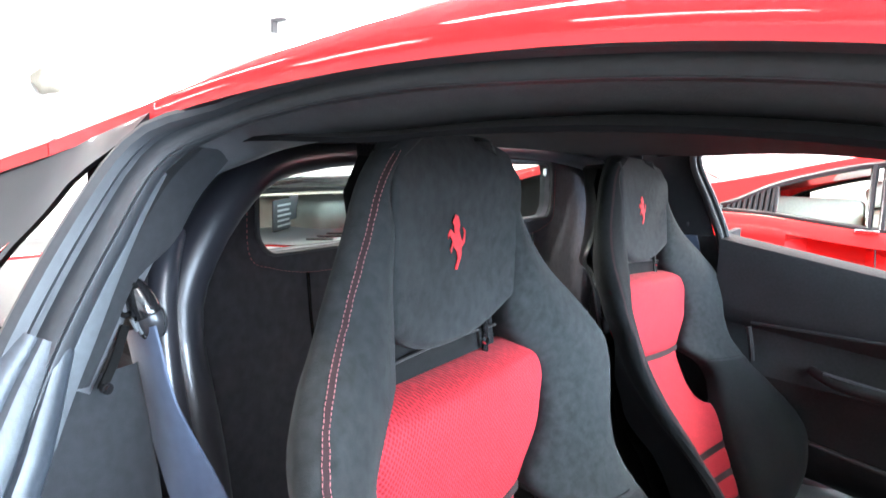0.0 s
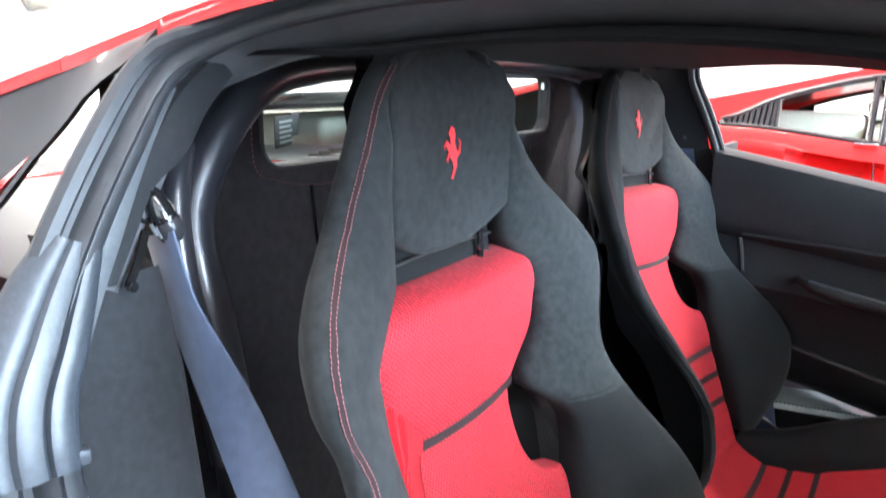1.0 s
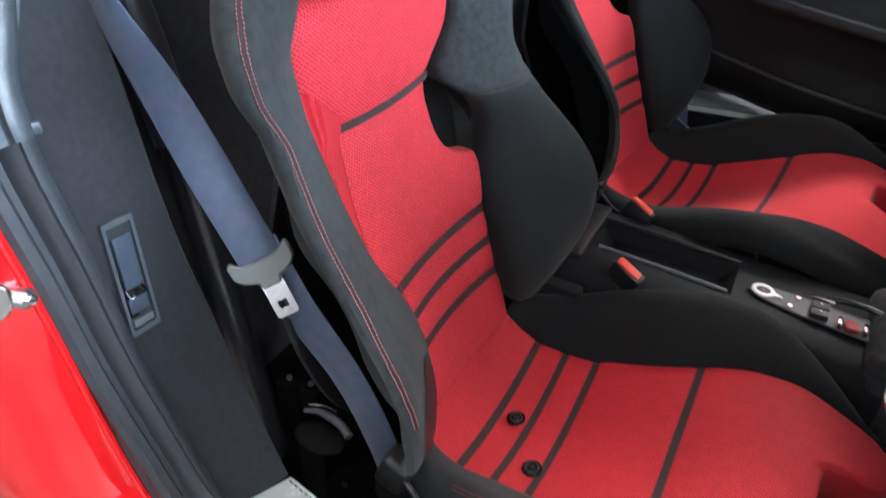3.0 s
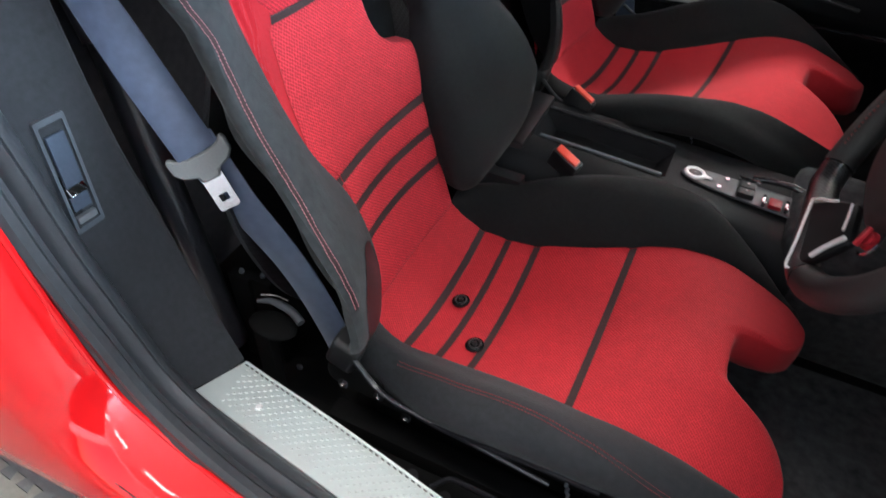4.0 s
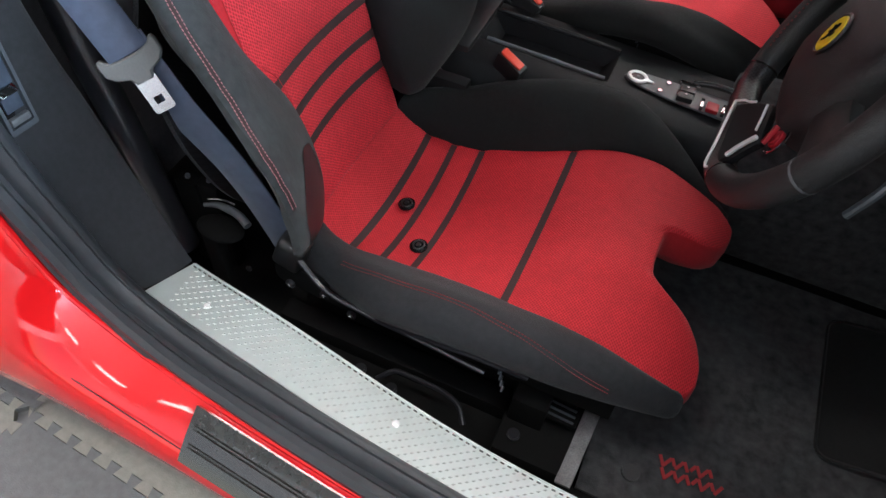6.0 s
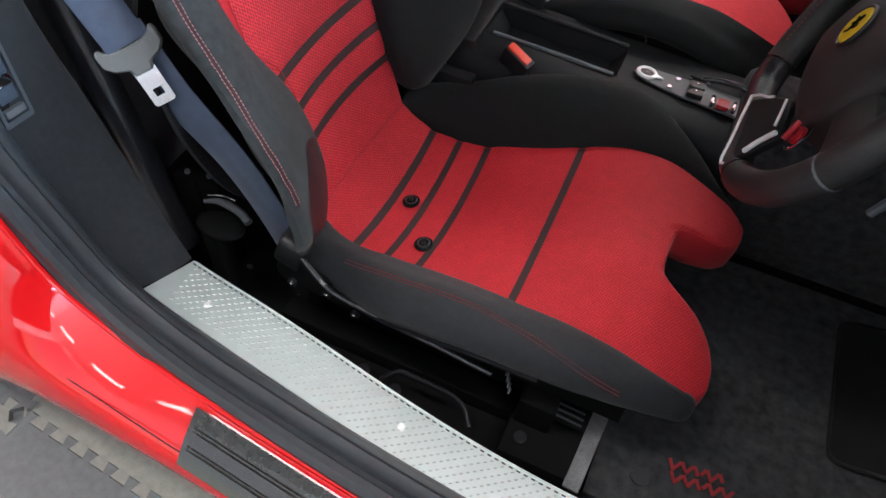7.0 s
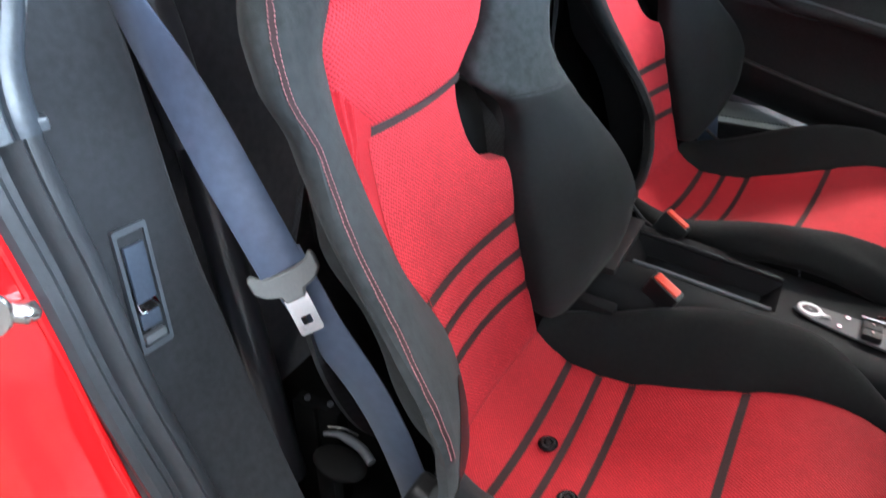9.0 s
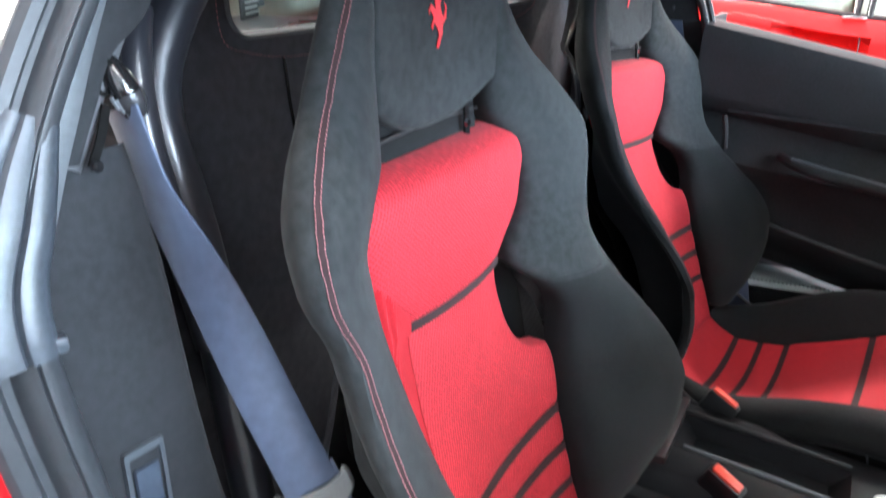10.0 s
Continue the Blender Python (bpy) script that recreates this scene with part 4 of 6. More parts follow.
def far_door():
    foot = curve((0.06, 0.25), (0.26, 0.215), (0.45, 0.12), (1.1, 0.10))
    d = part("passenger_door", sheet([[(x, 0.70 + dy * (foot(x) / 0.22 if t < 0.2 else 1), 0.415 + (door_top(x) - 0.415) * t) for t, dy in ((0, 0.22), (0.04, 0.17), (0.10, 0.09), (0.25, 0.012), (0.40, 0.012), (0.47, -0.012), (0.52, -0.02), (0.56, -0.004), (0.60, 0.014), (0.68, 0.016), (0.72, -0.004), (0.76, -0.010), (0.9, -0.012), (0.96, -0.010), (0.99, 0.0), (1.0, 0.02), (1.0, 0.09))] for x in np.linspace(0.06, 1.1, 36)]), DOOR_SKIN, CAR, "dark moulded inner panel of the closed passenger door")
    part("armrest", tube([(0.265, 0.69, 0.748), (0.30, 0.664, 0.738), (0.45, 0.655, 0.718), (0.65, 0.655, 0.69), (0.9, 0.68, 0.65)], lambda t: 0.010 + 0.006 * math.sin(math.pi * t), 12, 30), DOOR_SKIN, d, "black leather armrest")
    # the light streak on top of the armrest, built as a grey tube
    part("armrest_trim", tube([(0.29, 0.662, 0.752), (0.45, 0.648, 0.730), (0.65, 0.646, 0.703)], 0.0035, 8, 20), BEZEL, d, "thin grey tube as the highlight along the armrest")
    part("pocket_lip", tube([(0.14, 0.700, 0.615), (0.30, 0.690, 0.580), (0.50, 0.684, 0.540), (0.75, 0.684, 0.505)], 0.005, 8, 30), LEATHER, d, "thin rim of the door pocket")
    part("trim_strip", tube([(0.136, 0.682, 0.826), (0.142, 0.681, 0.80), (0.149, 0.681, 0.750)], 0.006, 8, 12), LEATHER, d, "grey trim strip of the door")
    part("trim_groove", tube([(0.14, 0.684, 0.835), (0.4, 0.676, 0.828), (0.9, 0.676, 0.80)], 0.004, 6, 20), DOOR_SKIN, d)
    part("skin_lining", box(0.05, 1.15, 0.998, 1.012, 0.41, 0.84, 0.004), DOOR_SKIN, d, "dark inner face of the door skin")
    part("outer_skin", box(0.05, 1.15, 1.015, 1.045, 0.46, 0.84, 0.01), RED_PAINT, d, "red painted outside of the passenger door")


far_door()
part("firewall", box(1.30, 1.36, -0.75, 0.75, 0.19, 0.95, 0.01), DARK_PLASTIC, CAR, "black front bulkhead of the footwell")
part("knee_panel", placed(box(-0.25, 0.25, -0.72, 0.72, -0.02, 0.02, 0.015), pose(1.10, 0, 0.80, 0, 25, 0)), DARK_PLASTIC, CAR, "black lower dashboard panel")
part("tunnel", box(0.70, 1.32, -0.11, 0.11, 0.19, 0.46, 0.03, 3), CARPET, CAR, "carpeted centre tunnel")

# ---- seats ----
SEAT_Y = -0.3675
ridge_x = curve((1.205, -0.006), (1.11, 0.0), (1.05, 0.015), (1.0, 0.041), (0.955, 0.066), (0.895, 0.081), (0.82, 0.101), (0.757, 0.140), (0.70, 0.190), (0.643, 0.232), (0.60, 0.247), (0.54, 0.246), (0.474, 0.225), (0.425, 0.198))
ridge_w = curve((1.205, 0.082), (1.169, 0.118), (1.107, 0.154), (1.05, 0.197), (1.0, 0.245), (0.955, 0.273), (0.927, 0.275), (0.86, 0.251), (0.82, 0.243), (0.757, 0.260), (0.67, 0.286), (0.60, 0.292), (0.54, 0.284), (0.474, 0.262), (0.425, 0.230))
inner_w = curve((1.205, 0.040), (1.17, 0.100), (1.11, 0.109), (1.05, 0.113), (0.99, 0.113), (0.955, 0.140), (0.925, 0.166), (0.895, 0.165), (0.86, 0.155), (0.825, 0.122), (0.80, 0.110), (0.775, 0.136), (0.755, 0.156), (0.734, 0.165), (0.71, 0.164), (0.69, 0.156), (0.655, 0.141), (0.62, 0.131), (0.515, 0.123), (0.46, 0.133), (0.425, 0.15))
inner_x = curve((1.205, -0.002), (1.10, 0.010), (1.0, 0.010), (0.955, 0.020), (0.9, 0.037), (0.86, 0.043), (0.80, 0.056), (0.775, 0.085), (0.734, 0.103), (0.69, 0.113), (0.62, 0.137), (0.57, 0.156), (0.515, 0.174), (0.46, 0.183), (0.425, 0.186))
core_x = curve((1.20, -0.01), (1.1, 0.0), (1.0, 0.0), (0.98, 0.02), (0.9, 0.043), (0.806, 0.043), (0.75, 0.060), (0.70, 0.076), (0.67, 0.090), (0.59, 0.114), (0.477, 0.143), (0.43, 0.158), (0.395, 0.172))
upper_w = curve((0.984, 0.132), (0.972, 0.144), (0.955, 0.158), (0.94, 0.167), (0.924, 0.170), (0.904, 0.166), (0.861, 0.155), (0.83, 0.122), (0.806, 0.098))
lower_w = curve((0.806, 0.097), (0.78, 0.089), (0.75, 0.086), (0.725, 0.088), (0.706, 0.097), (0.694, 0.112), (0.686, 0.132), (0.680, 0.152), (0.666, 0.151), (0.645, 0.142), (0.622, 0.134), (0.515, 0.126), (0.459, 0.135), (0.40, 0.14))
cush_w = curve((0.165, 0.138), (0.226, 0.144), (0.30, 0.142), (0.375, 0.149), (0.446, 0.160), (0.512, 0.175), (0.573, 0.183), (0.63, 0.186), (0.70, 0.184), (0.76, 0.178))
cush_z = curve((0.165, 0.408), (0.20, 0.375), (0.226, 0.362), (0.30, 0.360), (0.375, 0.377), (0.446, 0.397), (0.512, 0.417), (0.573, 0.429), (0.63, 0.425), (0.688, 0.404), (0.76, 0.372))
cush_mid = curve((0.165, 0.400), (0.20, 0.360), (0.256, 0.332), (0.335, 0.336), (0.42, 0.366), (0.49, 0.394), (0.56, 0.424), (0.62, 0.438), (0.66, 0.438), (0.70, 0.424), (0.76, 0.392))
wing_w = curve((0.17, 0.195), (0.203, 0.209), (0.268, 0.234), (0.344, 0.259), (0.41, 0.268), (0.528, 0.271), (0.583, 0.263), (0.639, 0.243), (0.70, 0.214), (0.748, 0.186))
wing_z = curve((0.17, 0.402), (0.203, 0.408), (0.268, 0.418), (0.344, 0.443), (0.41, 0.464), (0.471, 0.476), (0.528, 0.478), (0.583, 0.466), (0.639, 0.439), (0.70, 0.402), (0.748, 0.366))


seam_w = curve((0.66, 0.150), (0.70, 0.135), (0.75, 0.120), (0.806, 0.107))


def near_w(z):
    """Half width of the lower back panel beside the door, up to its sewn seam."""
    return seam_w(z) if z > 0.66 else lower_w(z)


BACK_STRIPES, CUSHION_STRIPES = (0.606, 0.553, 0.498), (0.233, 0.284, 0.336, 0.488)


def back_point(z, v, wide):
    """A point on the backrest's red surface; v runs from -1 to 1."""
    k = min(1.0, max(0.0, (z - 0.63) / 0.13))
    k = k * k * (3 - 2 * k)
    edge = core_x(z) + 0.42 * (inner_x(z) - core_x(z)) * (1 - k) - 0.010 * k
    dip = sum(math.exp(-((z + 0.004 * (1 - v * v) - q) / 0.010) ** 2) for q in BACK_STRIPES)
    return (core_x(z) + (edge - core_x(z)) * v * v - 0.0032 * dip, SEAT_Y + v * wide(z), z)


def cushion_point(x, v):
    dip = sum(math.exp(-((x - q) / 0.010) ** 2) for q in CUSHION_STRIPES)
    return (x, SEAT_Y + v * cush_w(x), cush_mid(x) + (cush_z(x) - cush_mid(x)) * v * v - 0.0026 * dip)


back_fold = curve((0.40, 0.35), (0.55, 0.45), (0.72, 0.6), (0.85, 1.0), (1.21, 1.0))


# the bolster beside the door has no belt slot, so its inner edge runs straight down
door_side_w = curve((1.205, 0.040), (1.17, 0.100), (1.11, 0.109), (1.05, 0.113), (0.99, 0.113), (0.955, 0.140), (0.925, 0.166), (0.895, 0.172), (0.86, 0.174), (0.80, 0.172), (0.74, 0.169), (0.69, 0.160), (0.655, 0.146), (0.62, 0.131), (0.515, 0.123), (0.46, 0.133), (0.425, 0.15))
door_side_x = curve((1.205, -0.002), (1.10, 0.010), (1.0, 0.010), (0.955, 0.020), (0.9, 0.037), (0.86, 0.049), (0.80, 0.071), (0.734, 0.098), (0.69, 0.113), (0.62, 0.137), (0.57, 0.156), (0.515, 0.174), (0.46, 0.183), (0.425, 0.186))
back_tuck = curve((0.40, 0.026), (0.60, 0.026), (0.66, 0.020), (0.74, 0.0), (0.96, 0.0), (1.0, 0.010), (1.05, 0.026), (1.15, 0.026), (1.21, 0.016))


def bolster_section(z, side):
    ix, iw, rx, rw = inner_x(z), inner_w(z), ridge_x(z), ridge_w(z)
    if side < 0:
        ix, iw = door_side_x(z), door_side_w(z)
        rw += 0.011 * math.exp(-((z - 0.81) / 0.05) ** 2)
    else:
        rw -= 0.010 * math.exp(-((z - 1.185) / 0.03) ** 2)
    k = back_fold(z)
    puff = min(0.014, (rw - iw) * 0.12)
    a = min(1.0, max(0.0, (z - 0.54) / 0.32))
    a = 0.44 * a * a * (3 - 2 * a)
    f = [(-0.014 * k * (1 - a) - 0.008 * a, 0.009 * k * (1 - a) - 0.003 * a), (-0.036 * k * (1 - a) - 0.030 * a, 0.005 * k * (1 - a) - 0.020 * a), (-(0.048 * k + 0.004) * (1 - a) - 0.052 * a, -0.018 * (1 - a) - 0.042 * a)]
    b = back_tuck(z)
    f[1] = (f[1][0], f[1][1] - 0.5 * b)
    f[2] = (f[2][0] + 0.4 * b * (z < 0.8), f[2][1] - b)
    keys = [(ix - 0.035, iw + 0.006), (ix - 0.006, iw), (ix + (rx - ix) * 0.3 + puff, iw + (rw - iw) * 0.3), (ix + (rx - ix) * 0.72 + puff, iw + (rw - iw) * 0.72), (rx, rw)] + [(rx + dx, rw + dw) for dx, dw in f] + [(min(rx - 0.06 * k, core_x(z) - 0.02 + 1.4 * b * (z < 0.8)), max(rw - 0.05 - 0.02 * a - b, 0.02))]
    return [(x, SEAT_Y + side * w, z) for x, w in keys]


def cushion_section(x, side, drop=0.0):
    cw, cz, ww, wz = cush_w(x), cush_z(x), wing_w(x), wing_z(x)
    wz -= drop * min(1.0, max(0.0, (x - 0.2) / 0.1)) if side < 0 else 0.0
    gap = max(ww - cw, 0.01)
    keys = [(cw - 0.004, cz - 0.03), (cw, cz + 0.001), (cw + gap * 0.35, cz + (wz - cz) * 0.55 + 0.008), (cw + gap * 0.75, wz + 0.004), (ww, wz - 0.002), (ww + 0.008, wz - 0.016), (ww + 0.009, wz - 0.036), (ww - 0.002, wz - 0.054), (ww - 0.045, wz - 0.064)]
    return [(x, SEAT_Y + side * w, z) for w, z in keys]


front_x = curve((0.0, 0.661), (0.028, 0.662), (0.044, 0.668), (0.055, 0.688), (0.068, 0.722), (0.088, 0.747), (0.12, 0.764), (0.155, 0.768), (0.19, 0.752))


def front_edge(w):
    """Where the cushion ends in front: two lobes with a deep notch between."""
    return front_x(abs(w))


def red_cushion():
    rows = []
    vs = sorted(set(list(np.linspace(-1, 1, 41)) + [s * q for s in (-1, 1) for q in (0.16, 0.20, 0.23, 0.26, 0.29, 0.32, 0.35, 0.38, 0.41, 0.44, 0.47)]))
    for s in np.linspace(0, 1, 110):
        row = []
        for v in vs:
            xf = front_edge(v * 0.182)
            x = 0.163 + (xf - 0.163) * s
            p = cushion_point(x, v)
            drop = 0.006 * max(0, (s - 0.96) / 0.04) ** 2
            row.append((x, p[1], p[2] - drop))
        rows.append(row)
    last = rows[-1]
    face = [last]
    for d, push in ((0.003, 0.0025), (0.010, 0.004), (0.03, 0.005), (0.052, 0.003), (0.060, -0.004), (0.064, -0.03)):
        face.append([(x + push, y, z - d) for x, y, z in last])
    return sheet(rows), sheet(face)


EMBLEM = [(-0.2, 1.0), (0.12, 0.92), (0.3, 0.62), (0.22, 0.42), (0.42, 0.12), (0.62, 0.02), (0.78, 0.3), (0.62, 0.52), (0.9, 0.38), (0.86, -0.02), (0.5, -0.22), (0.52, -0.5), (0.1, -0.98), (-0.12, -0.94), (0.16, -0.56), (0.0, -0.3), (-0.34, -0.1), (-0.52, -0.34), (-0.66, -0.22), (-0.42, 0.06), (-0.74, 0.3), (-0.86, 0.16), (-0.92, 0.32), (-0.66, 0.5), (-0.24, 0.32), (-0.3, 0.62), (-0.5, 0.72)]


def along(section, k, far):
    """The point far along a section from its k-th point, and the way out of the surface there."""
    step = 1 if far > 0 else -1
    left = abs(far)
    while left > 0:
        left -= (Vector(section[k + step]) - Vector(section[k])).length
        k += step
    run = Vector(section[k + 1]) - Vector(section[k - 1])
    run.normalize()
    centre = (Vector(section[4]) + Vector(section[-5])) / 2
    out = Vector(section[k]) - centre
    out = (out - run * out.dot(run)).normalized()
    return tuple(Vector(section[k]) + out * 0.0006), tuple(out)


def build_seat(drop=0.0):
    seat = thing("car_seat", (0.35, SEAT_Y, 0.20), "black suede bucket seat with red mesh centre and dark stripes", "car seat", "seats of the car")
    zs = [1.198] + list(np.linspace(1.192, 0.425, 74))
    # hard shell behind
    rows = []
    for z in zs:
        w = ridge_w(z) - (0.045 if z < 0.7 else 0.045 + 0.05 * min(1, (z - 0.7) / 0.1))
        rows.append([(core_x(z) - 0.06 - 0.06 * (1 - v * v), SEAT_Y + v * w, z) for v in np.linspace(-1, 1, 13)])
    part("shell", sheet(rows, 0.008, (1, 0, 0)), CARBON, seat, "dark carbon seat shell")
    # sheet added behind the openings, its near-black colour standing for deep shade
    rows = []
    for z in np.linspace(1.18, 0.42, 24):
        rows.append([(core_x(z) - 0.045, SEAT_Y + v * (inner_w(z) + (0.03 if z < 1.0 else 0.004)), z) for v in (-1, -0.5, 0, 0.5, 1)])
    part("liner", sheet(rows), UNDER_BLACK, seat, "near-black sheet as the shade behind the openings")
    for side in (-1, 1):
        bm = bmesh.new()
        rows = [spline(bolster_section(z, side), 30, False) for z in zs]
        low = rows[-1]
        mid = Vector([sum(p[i] for p in low) / len(low) for i in range(3)])
        rows.append([tuple(Vector(p).lerp(mid, 0.25) + Vector((0, 0, -0.008))) for p in low])
        rows.append([tuple(Vector(p).lerp(mid, 0.6) + Vector((0, 0, -0.012))) for p in low])
        high = rows[0]
        mid = Vector([sum(p[i] for p in high) / len(high) for i in range(3)])
        rows.insert(0, [tuple(Vector(p).lerp(mid, 0.22) + Vector((0, 0, 0.004))) for p in high])
        rows.insert(0, [tuple(Vector(p).lerp(mid, 0.6) + Vector((0, 0, 0.006))) for p in high])
        vs = grid(bm, rows)
        bm.faces.new(vs[-1])
        bm.faces.new(vs[0])
        # the passenger's near bolster is shaded by its darker material
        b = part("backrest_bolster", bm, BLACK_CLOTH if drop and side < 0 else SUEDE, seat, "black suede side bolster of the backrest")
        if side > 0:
            # below the seam the suede turns darker, shade painted as a second material
            b.data.materials.append(SUEDE_LOW_SHADE)
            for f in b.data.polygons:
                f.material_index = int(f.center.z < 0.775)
        for shift in (-0.0085, -0.0035):
            if side > 0:
                continue
            line, ups = [], []
            for z in np.linspace(1.185, 0.60, 100):
                section = spline(bolster_section(z, side), 321, False)
                crest = Vector(bolster_section(z, side)[4])
                k = min(range(40, 280), key=lambda i: (Vector(section[i]) - crest).length)
                pt, up = along(section, k, shift)
                line.append(pt)
                ups.append(up)
            part("stitching", dashes(line, ups, 0.0027, 0.0017, 0.0006), RED_THREAD, b, "red double stitching")
        if side < 0:
            rows = []
            for z in np.linspace(1.185, 0.60, 100):
                section = spline(bolster_section(z, side), 321, False)
                crest = Vector(bolster_section(z, side)[4])
                k = min(range(40, 280), key=lambda i: (Vector(section[i]) - crest).length)
                rows.append([tuple(Vector(along(section, k, q)[0]) - 0.0003 * Vector(along(section, k, q)[1])) for q in (-0.0085, -0.006, -0.0035)])
            part("seam_band", sheet(rows), SEAM_BAND, b, "dark brown tape between the stitch rows")
            rows = []
            for j in range(6, 16):
                top = 0.60 - 0.004 * abs(j - 10) ** 1.5
                row = []
                for z in np.linspace(top, 0.442, 14):
                    section = [Vector(q) for q in spline(bolster_section(z, side), 30, False)]
                    row.append(tuple(section[j] + (section[j] - section[25]).normalized() * 0.0016))
                rows.append(row)
            part("wear_patch", sheet(rows), PATCH_BLACK, b, "smooth black leather patch at the lower end")
        fold = []
        for q in np.linspace(0.16, 0.47, 14):
            z = 0.7775
            pt, up = along(spline(bolster_section(z, side), 161, False), int(q * 160), 0.0001)
            fold.append(pt)
        if side > 0:
            part("suede_seam", tube(fold, 0.0009, 6), BLACK_CLOTH, b, "sewn seam across the bolster")
        bm = bmesh.new()
        rows = [spline(cushion_section(x, side, drop), 24) for x in np.linspace(0.172, 0.748, 46)]
        nose = rows[-1]
        mid = Vector([sum(q[i] for q in nose) / len(nose) for i in range(3)])
        for k, fwd in ((0.12, 0.007), (0.34, 0.013), (0.65, 0.016)):
            rows.append([tuple(Vector(q).lerp(mid, k) + Vector((fwd, 0, 0))) for q in nose])
        vs = grid(bm, rows)
        bm.faces.new(vs[0]), bm.faces.new(vs[-1])
        # inner cushion sides get the darkest cloth, their shade put into the colour
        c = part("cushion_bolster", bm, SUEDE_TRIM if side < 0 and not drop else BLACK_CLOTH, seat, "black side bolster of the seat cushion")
        for shift in (0.0025, 0.0080):
            if side > 0:
                continue
            line, ups = [], []
            for x in np.linspace(0.26, 0.66, 60):
                pt, up = along(spline(cushion_section(x, side), 961), 480, shift)
                line.append(pt)
                ups.append(up)
            part("stitching", dashes(line, ups, 0.0027, 0.0017, 0.0005), THREAD_DARK, c, "red double stitching")
        if side < 0:
            part("hinge_cover", placed(box(-0.022, 0.022, -0.018, 0.018, -0.03, 0.03, 0.010, 3), pose(0.186, SEAT_Y + side * 0.226, 0.418, 0, 20, 0)), DARK_PLASTIC, seat, "black plastic hinge cover")
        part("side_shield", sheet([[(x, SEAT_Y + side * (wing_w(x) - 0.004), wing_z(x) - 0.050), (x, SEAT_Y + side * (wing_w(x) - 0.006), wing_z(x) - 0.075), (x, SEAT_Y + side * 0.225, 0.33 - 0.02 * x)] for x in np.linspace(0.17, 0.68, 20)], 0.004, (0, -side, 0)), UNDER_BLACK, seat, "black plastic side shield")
        part("piping", tube([(x, SEAT_Y + side * (wing_w(x) + 0.002), wing_z(x) - 0.056) for x in np.linspace(0.20, 0.56, 24)], 0.0035, 6), SATIN_BLACK, seat, "black lower edge piping")

    # pleated red side strip between the mesh and the bolster
    rows = []
    for z in np.linspace(0.872, 0.655, 40):
        w0 = (near_w(z) if z < 0.806 else 0.107) - 0.009
        x0 = back_point(min(z, 0.806), -0.93, near_w)[0] - 0.0006
        x1 = door_side_x(z) - 0.016
        row = []
        for t in np.linspace(0, 1, 44):
            w = w0 + (door_side_w(z) + 0.004 - w0) * t
            row.append((x0 + (x1 - x0) * t * t + 0.0015 * min(1.0, max(0.0, 3 * t - 0.6)) * math.sin(w * 1500), SEAT_Y - w, z))
        rows.append(row)
    part("side_strip", sheet(rows), RED_FACE, seat, "pleated red fabric side strip")

    # head pad: a sewn seam towards the door, flush with the other bolster
    def pad(u, v):
        low = 0.990 + 0.036 * abs(v) ** 2.6
        top = 1.206 - 0.02 * abs(v) ** 3
        z = top + (low - top) * u
        w = min(0.113, inner_w(min(z, 1.17)) + 0.003)
        blend = max(0.0, (v - 0.4) / 0.6) ** 2
        w += 0.013 * blend * min(1.0, max(0.0, (1.195 - z) / 0.05))
        return Vector((0.003 + 0.005 * v * v + 0.003 * blend - 0.02 * max(0, (z - 1.15) / 0.056) ** 2, SEAT_Y + v * w, z))

    rows = []
    for u in edge_steps(26, 0.05):
        row = []
        for v in edge_steps(24, 0.035):
            e = min(1.0, (1 - u) / 0.05)
            roll = 0.010 * (1 - math.sqrt(1 - (1 - e) ** 2))
            e = min(1.0, v / 0.035)
            roll += 0.006 * (1 - math.sqrt(1 - (1 - e) ** 2))
            row.append(tuple(pad(u, 2 * v - 1) - Vector((min(roll, 0.012), 0, 0))))
        rows.append(row)
    head = part("head_pad", sheet(rows, 0.02, (-1, 0, 0)), SUEDE, seat, "black suede head pad")
    m = axes((0.0042, SEAT_Y - 0.004, 1.096), (0.0, 1, 0), (0, 0, 1))
    part("emblem", placed(plate([(x * 0.0185, y * 0.0285) for x, y in EMBLEM], 0.0007), m), EMBLEM_RED, head, "plain red embroidered emblem")

    # slot under the head pad with a dark leather strap
    part("slot_strap", placed(box(-0.004, 0.004, -0.108, 0.108, -0.022, 0.022, 0.003), pose(-0.014, SEAT_Y, 0.985, 0, -8, 0)), BLACK_CLOTH, seat, "black strap across the belt slot")
    part("slot_piping", tube([(-0.006, SEAT_Y + q, 0.993 - 0.3 * q * q) for q in np.linspace(-0.105, 0.105, 12)], 0.0018, 6), DARK_PLASTIC, seat)
    part("slot_post", tube([(0.0, SEAT_Y + 0.072, 0.955), (-0.004, SEAT_Y + 0.072, 1.04)], 0.004, 8), GLOSS_BLACK, seat)
    part("slot_screw", placed(disc(0.004, 0.004, 10), axes((0.012, SEAT_Y + 0.05, 0.985), (0, 1, 0), (0, 0, 1))), CHROME, seat)

    def upper(u, v):
        z = 0.968 + (0.806 - 0.968) * u
        v = 2 * v - 1
        x, y, z = back_point(z, v, upper_w)
        return (x - 0.02 * max(0, (0.12 - u) / 0.12) ** 2, y, z)

    part("red_upper_panel", pillow(upper, 34, 26, 0.014, (-1, 0, 0), 0.07, 0.02), RED_BACK, seat, "red mesh upper back panel")

    def lower(u, v):
        z = 0.806 + (0.393 - 0.806) * u
        return back_point(z, 2 * v - 1, near_w if v < 0.5 else lower_w)

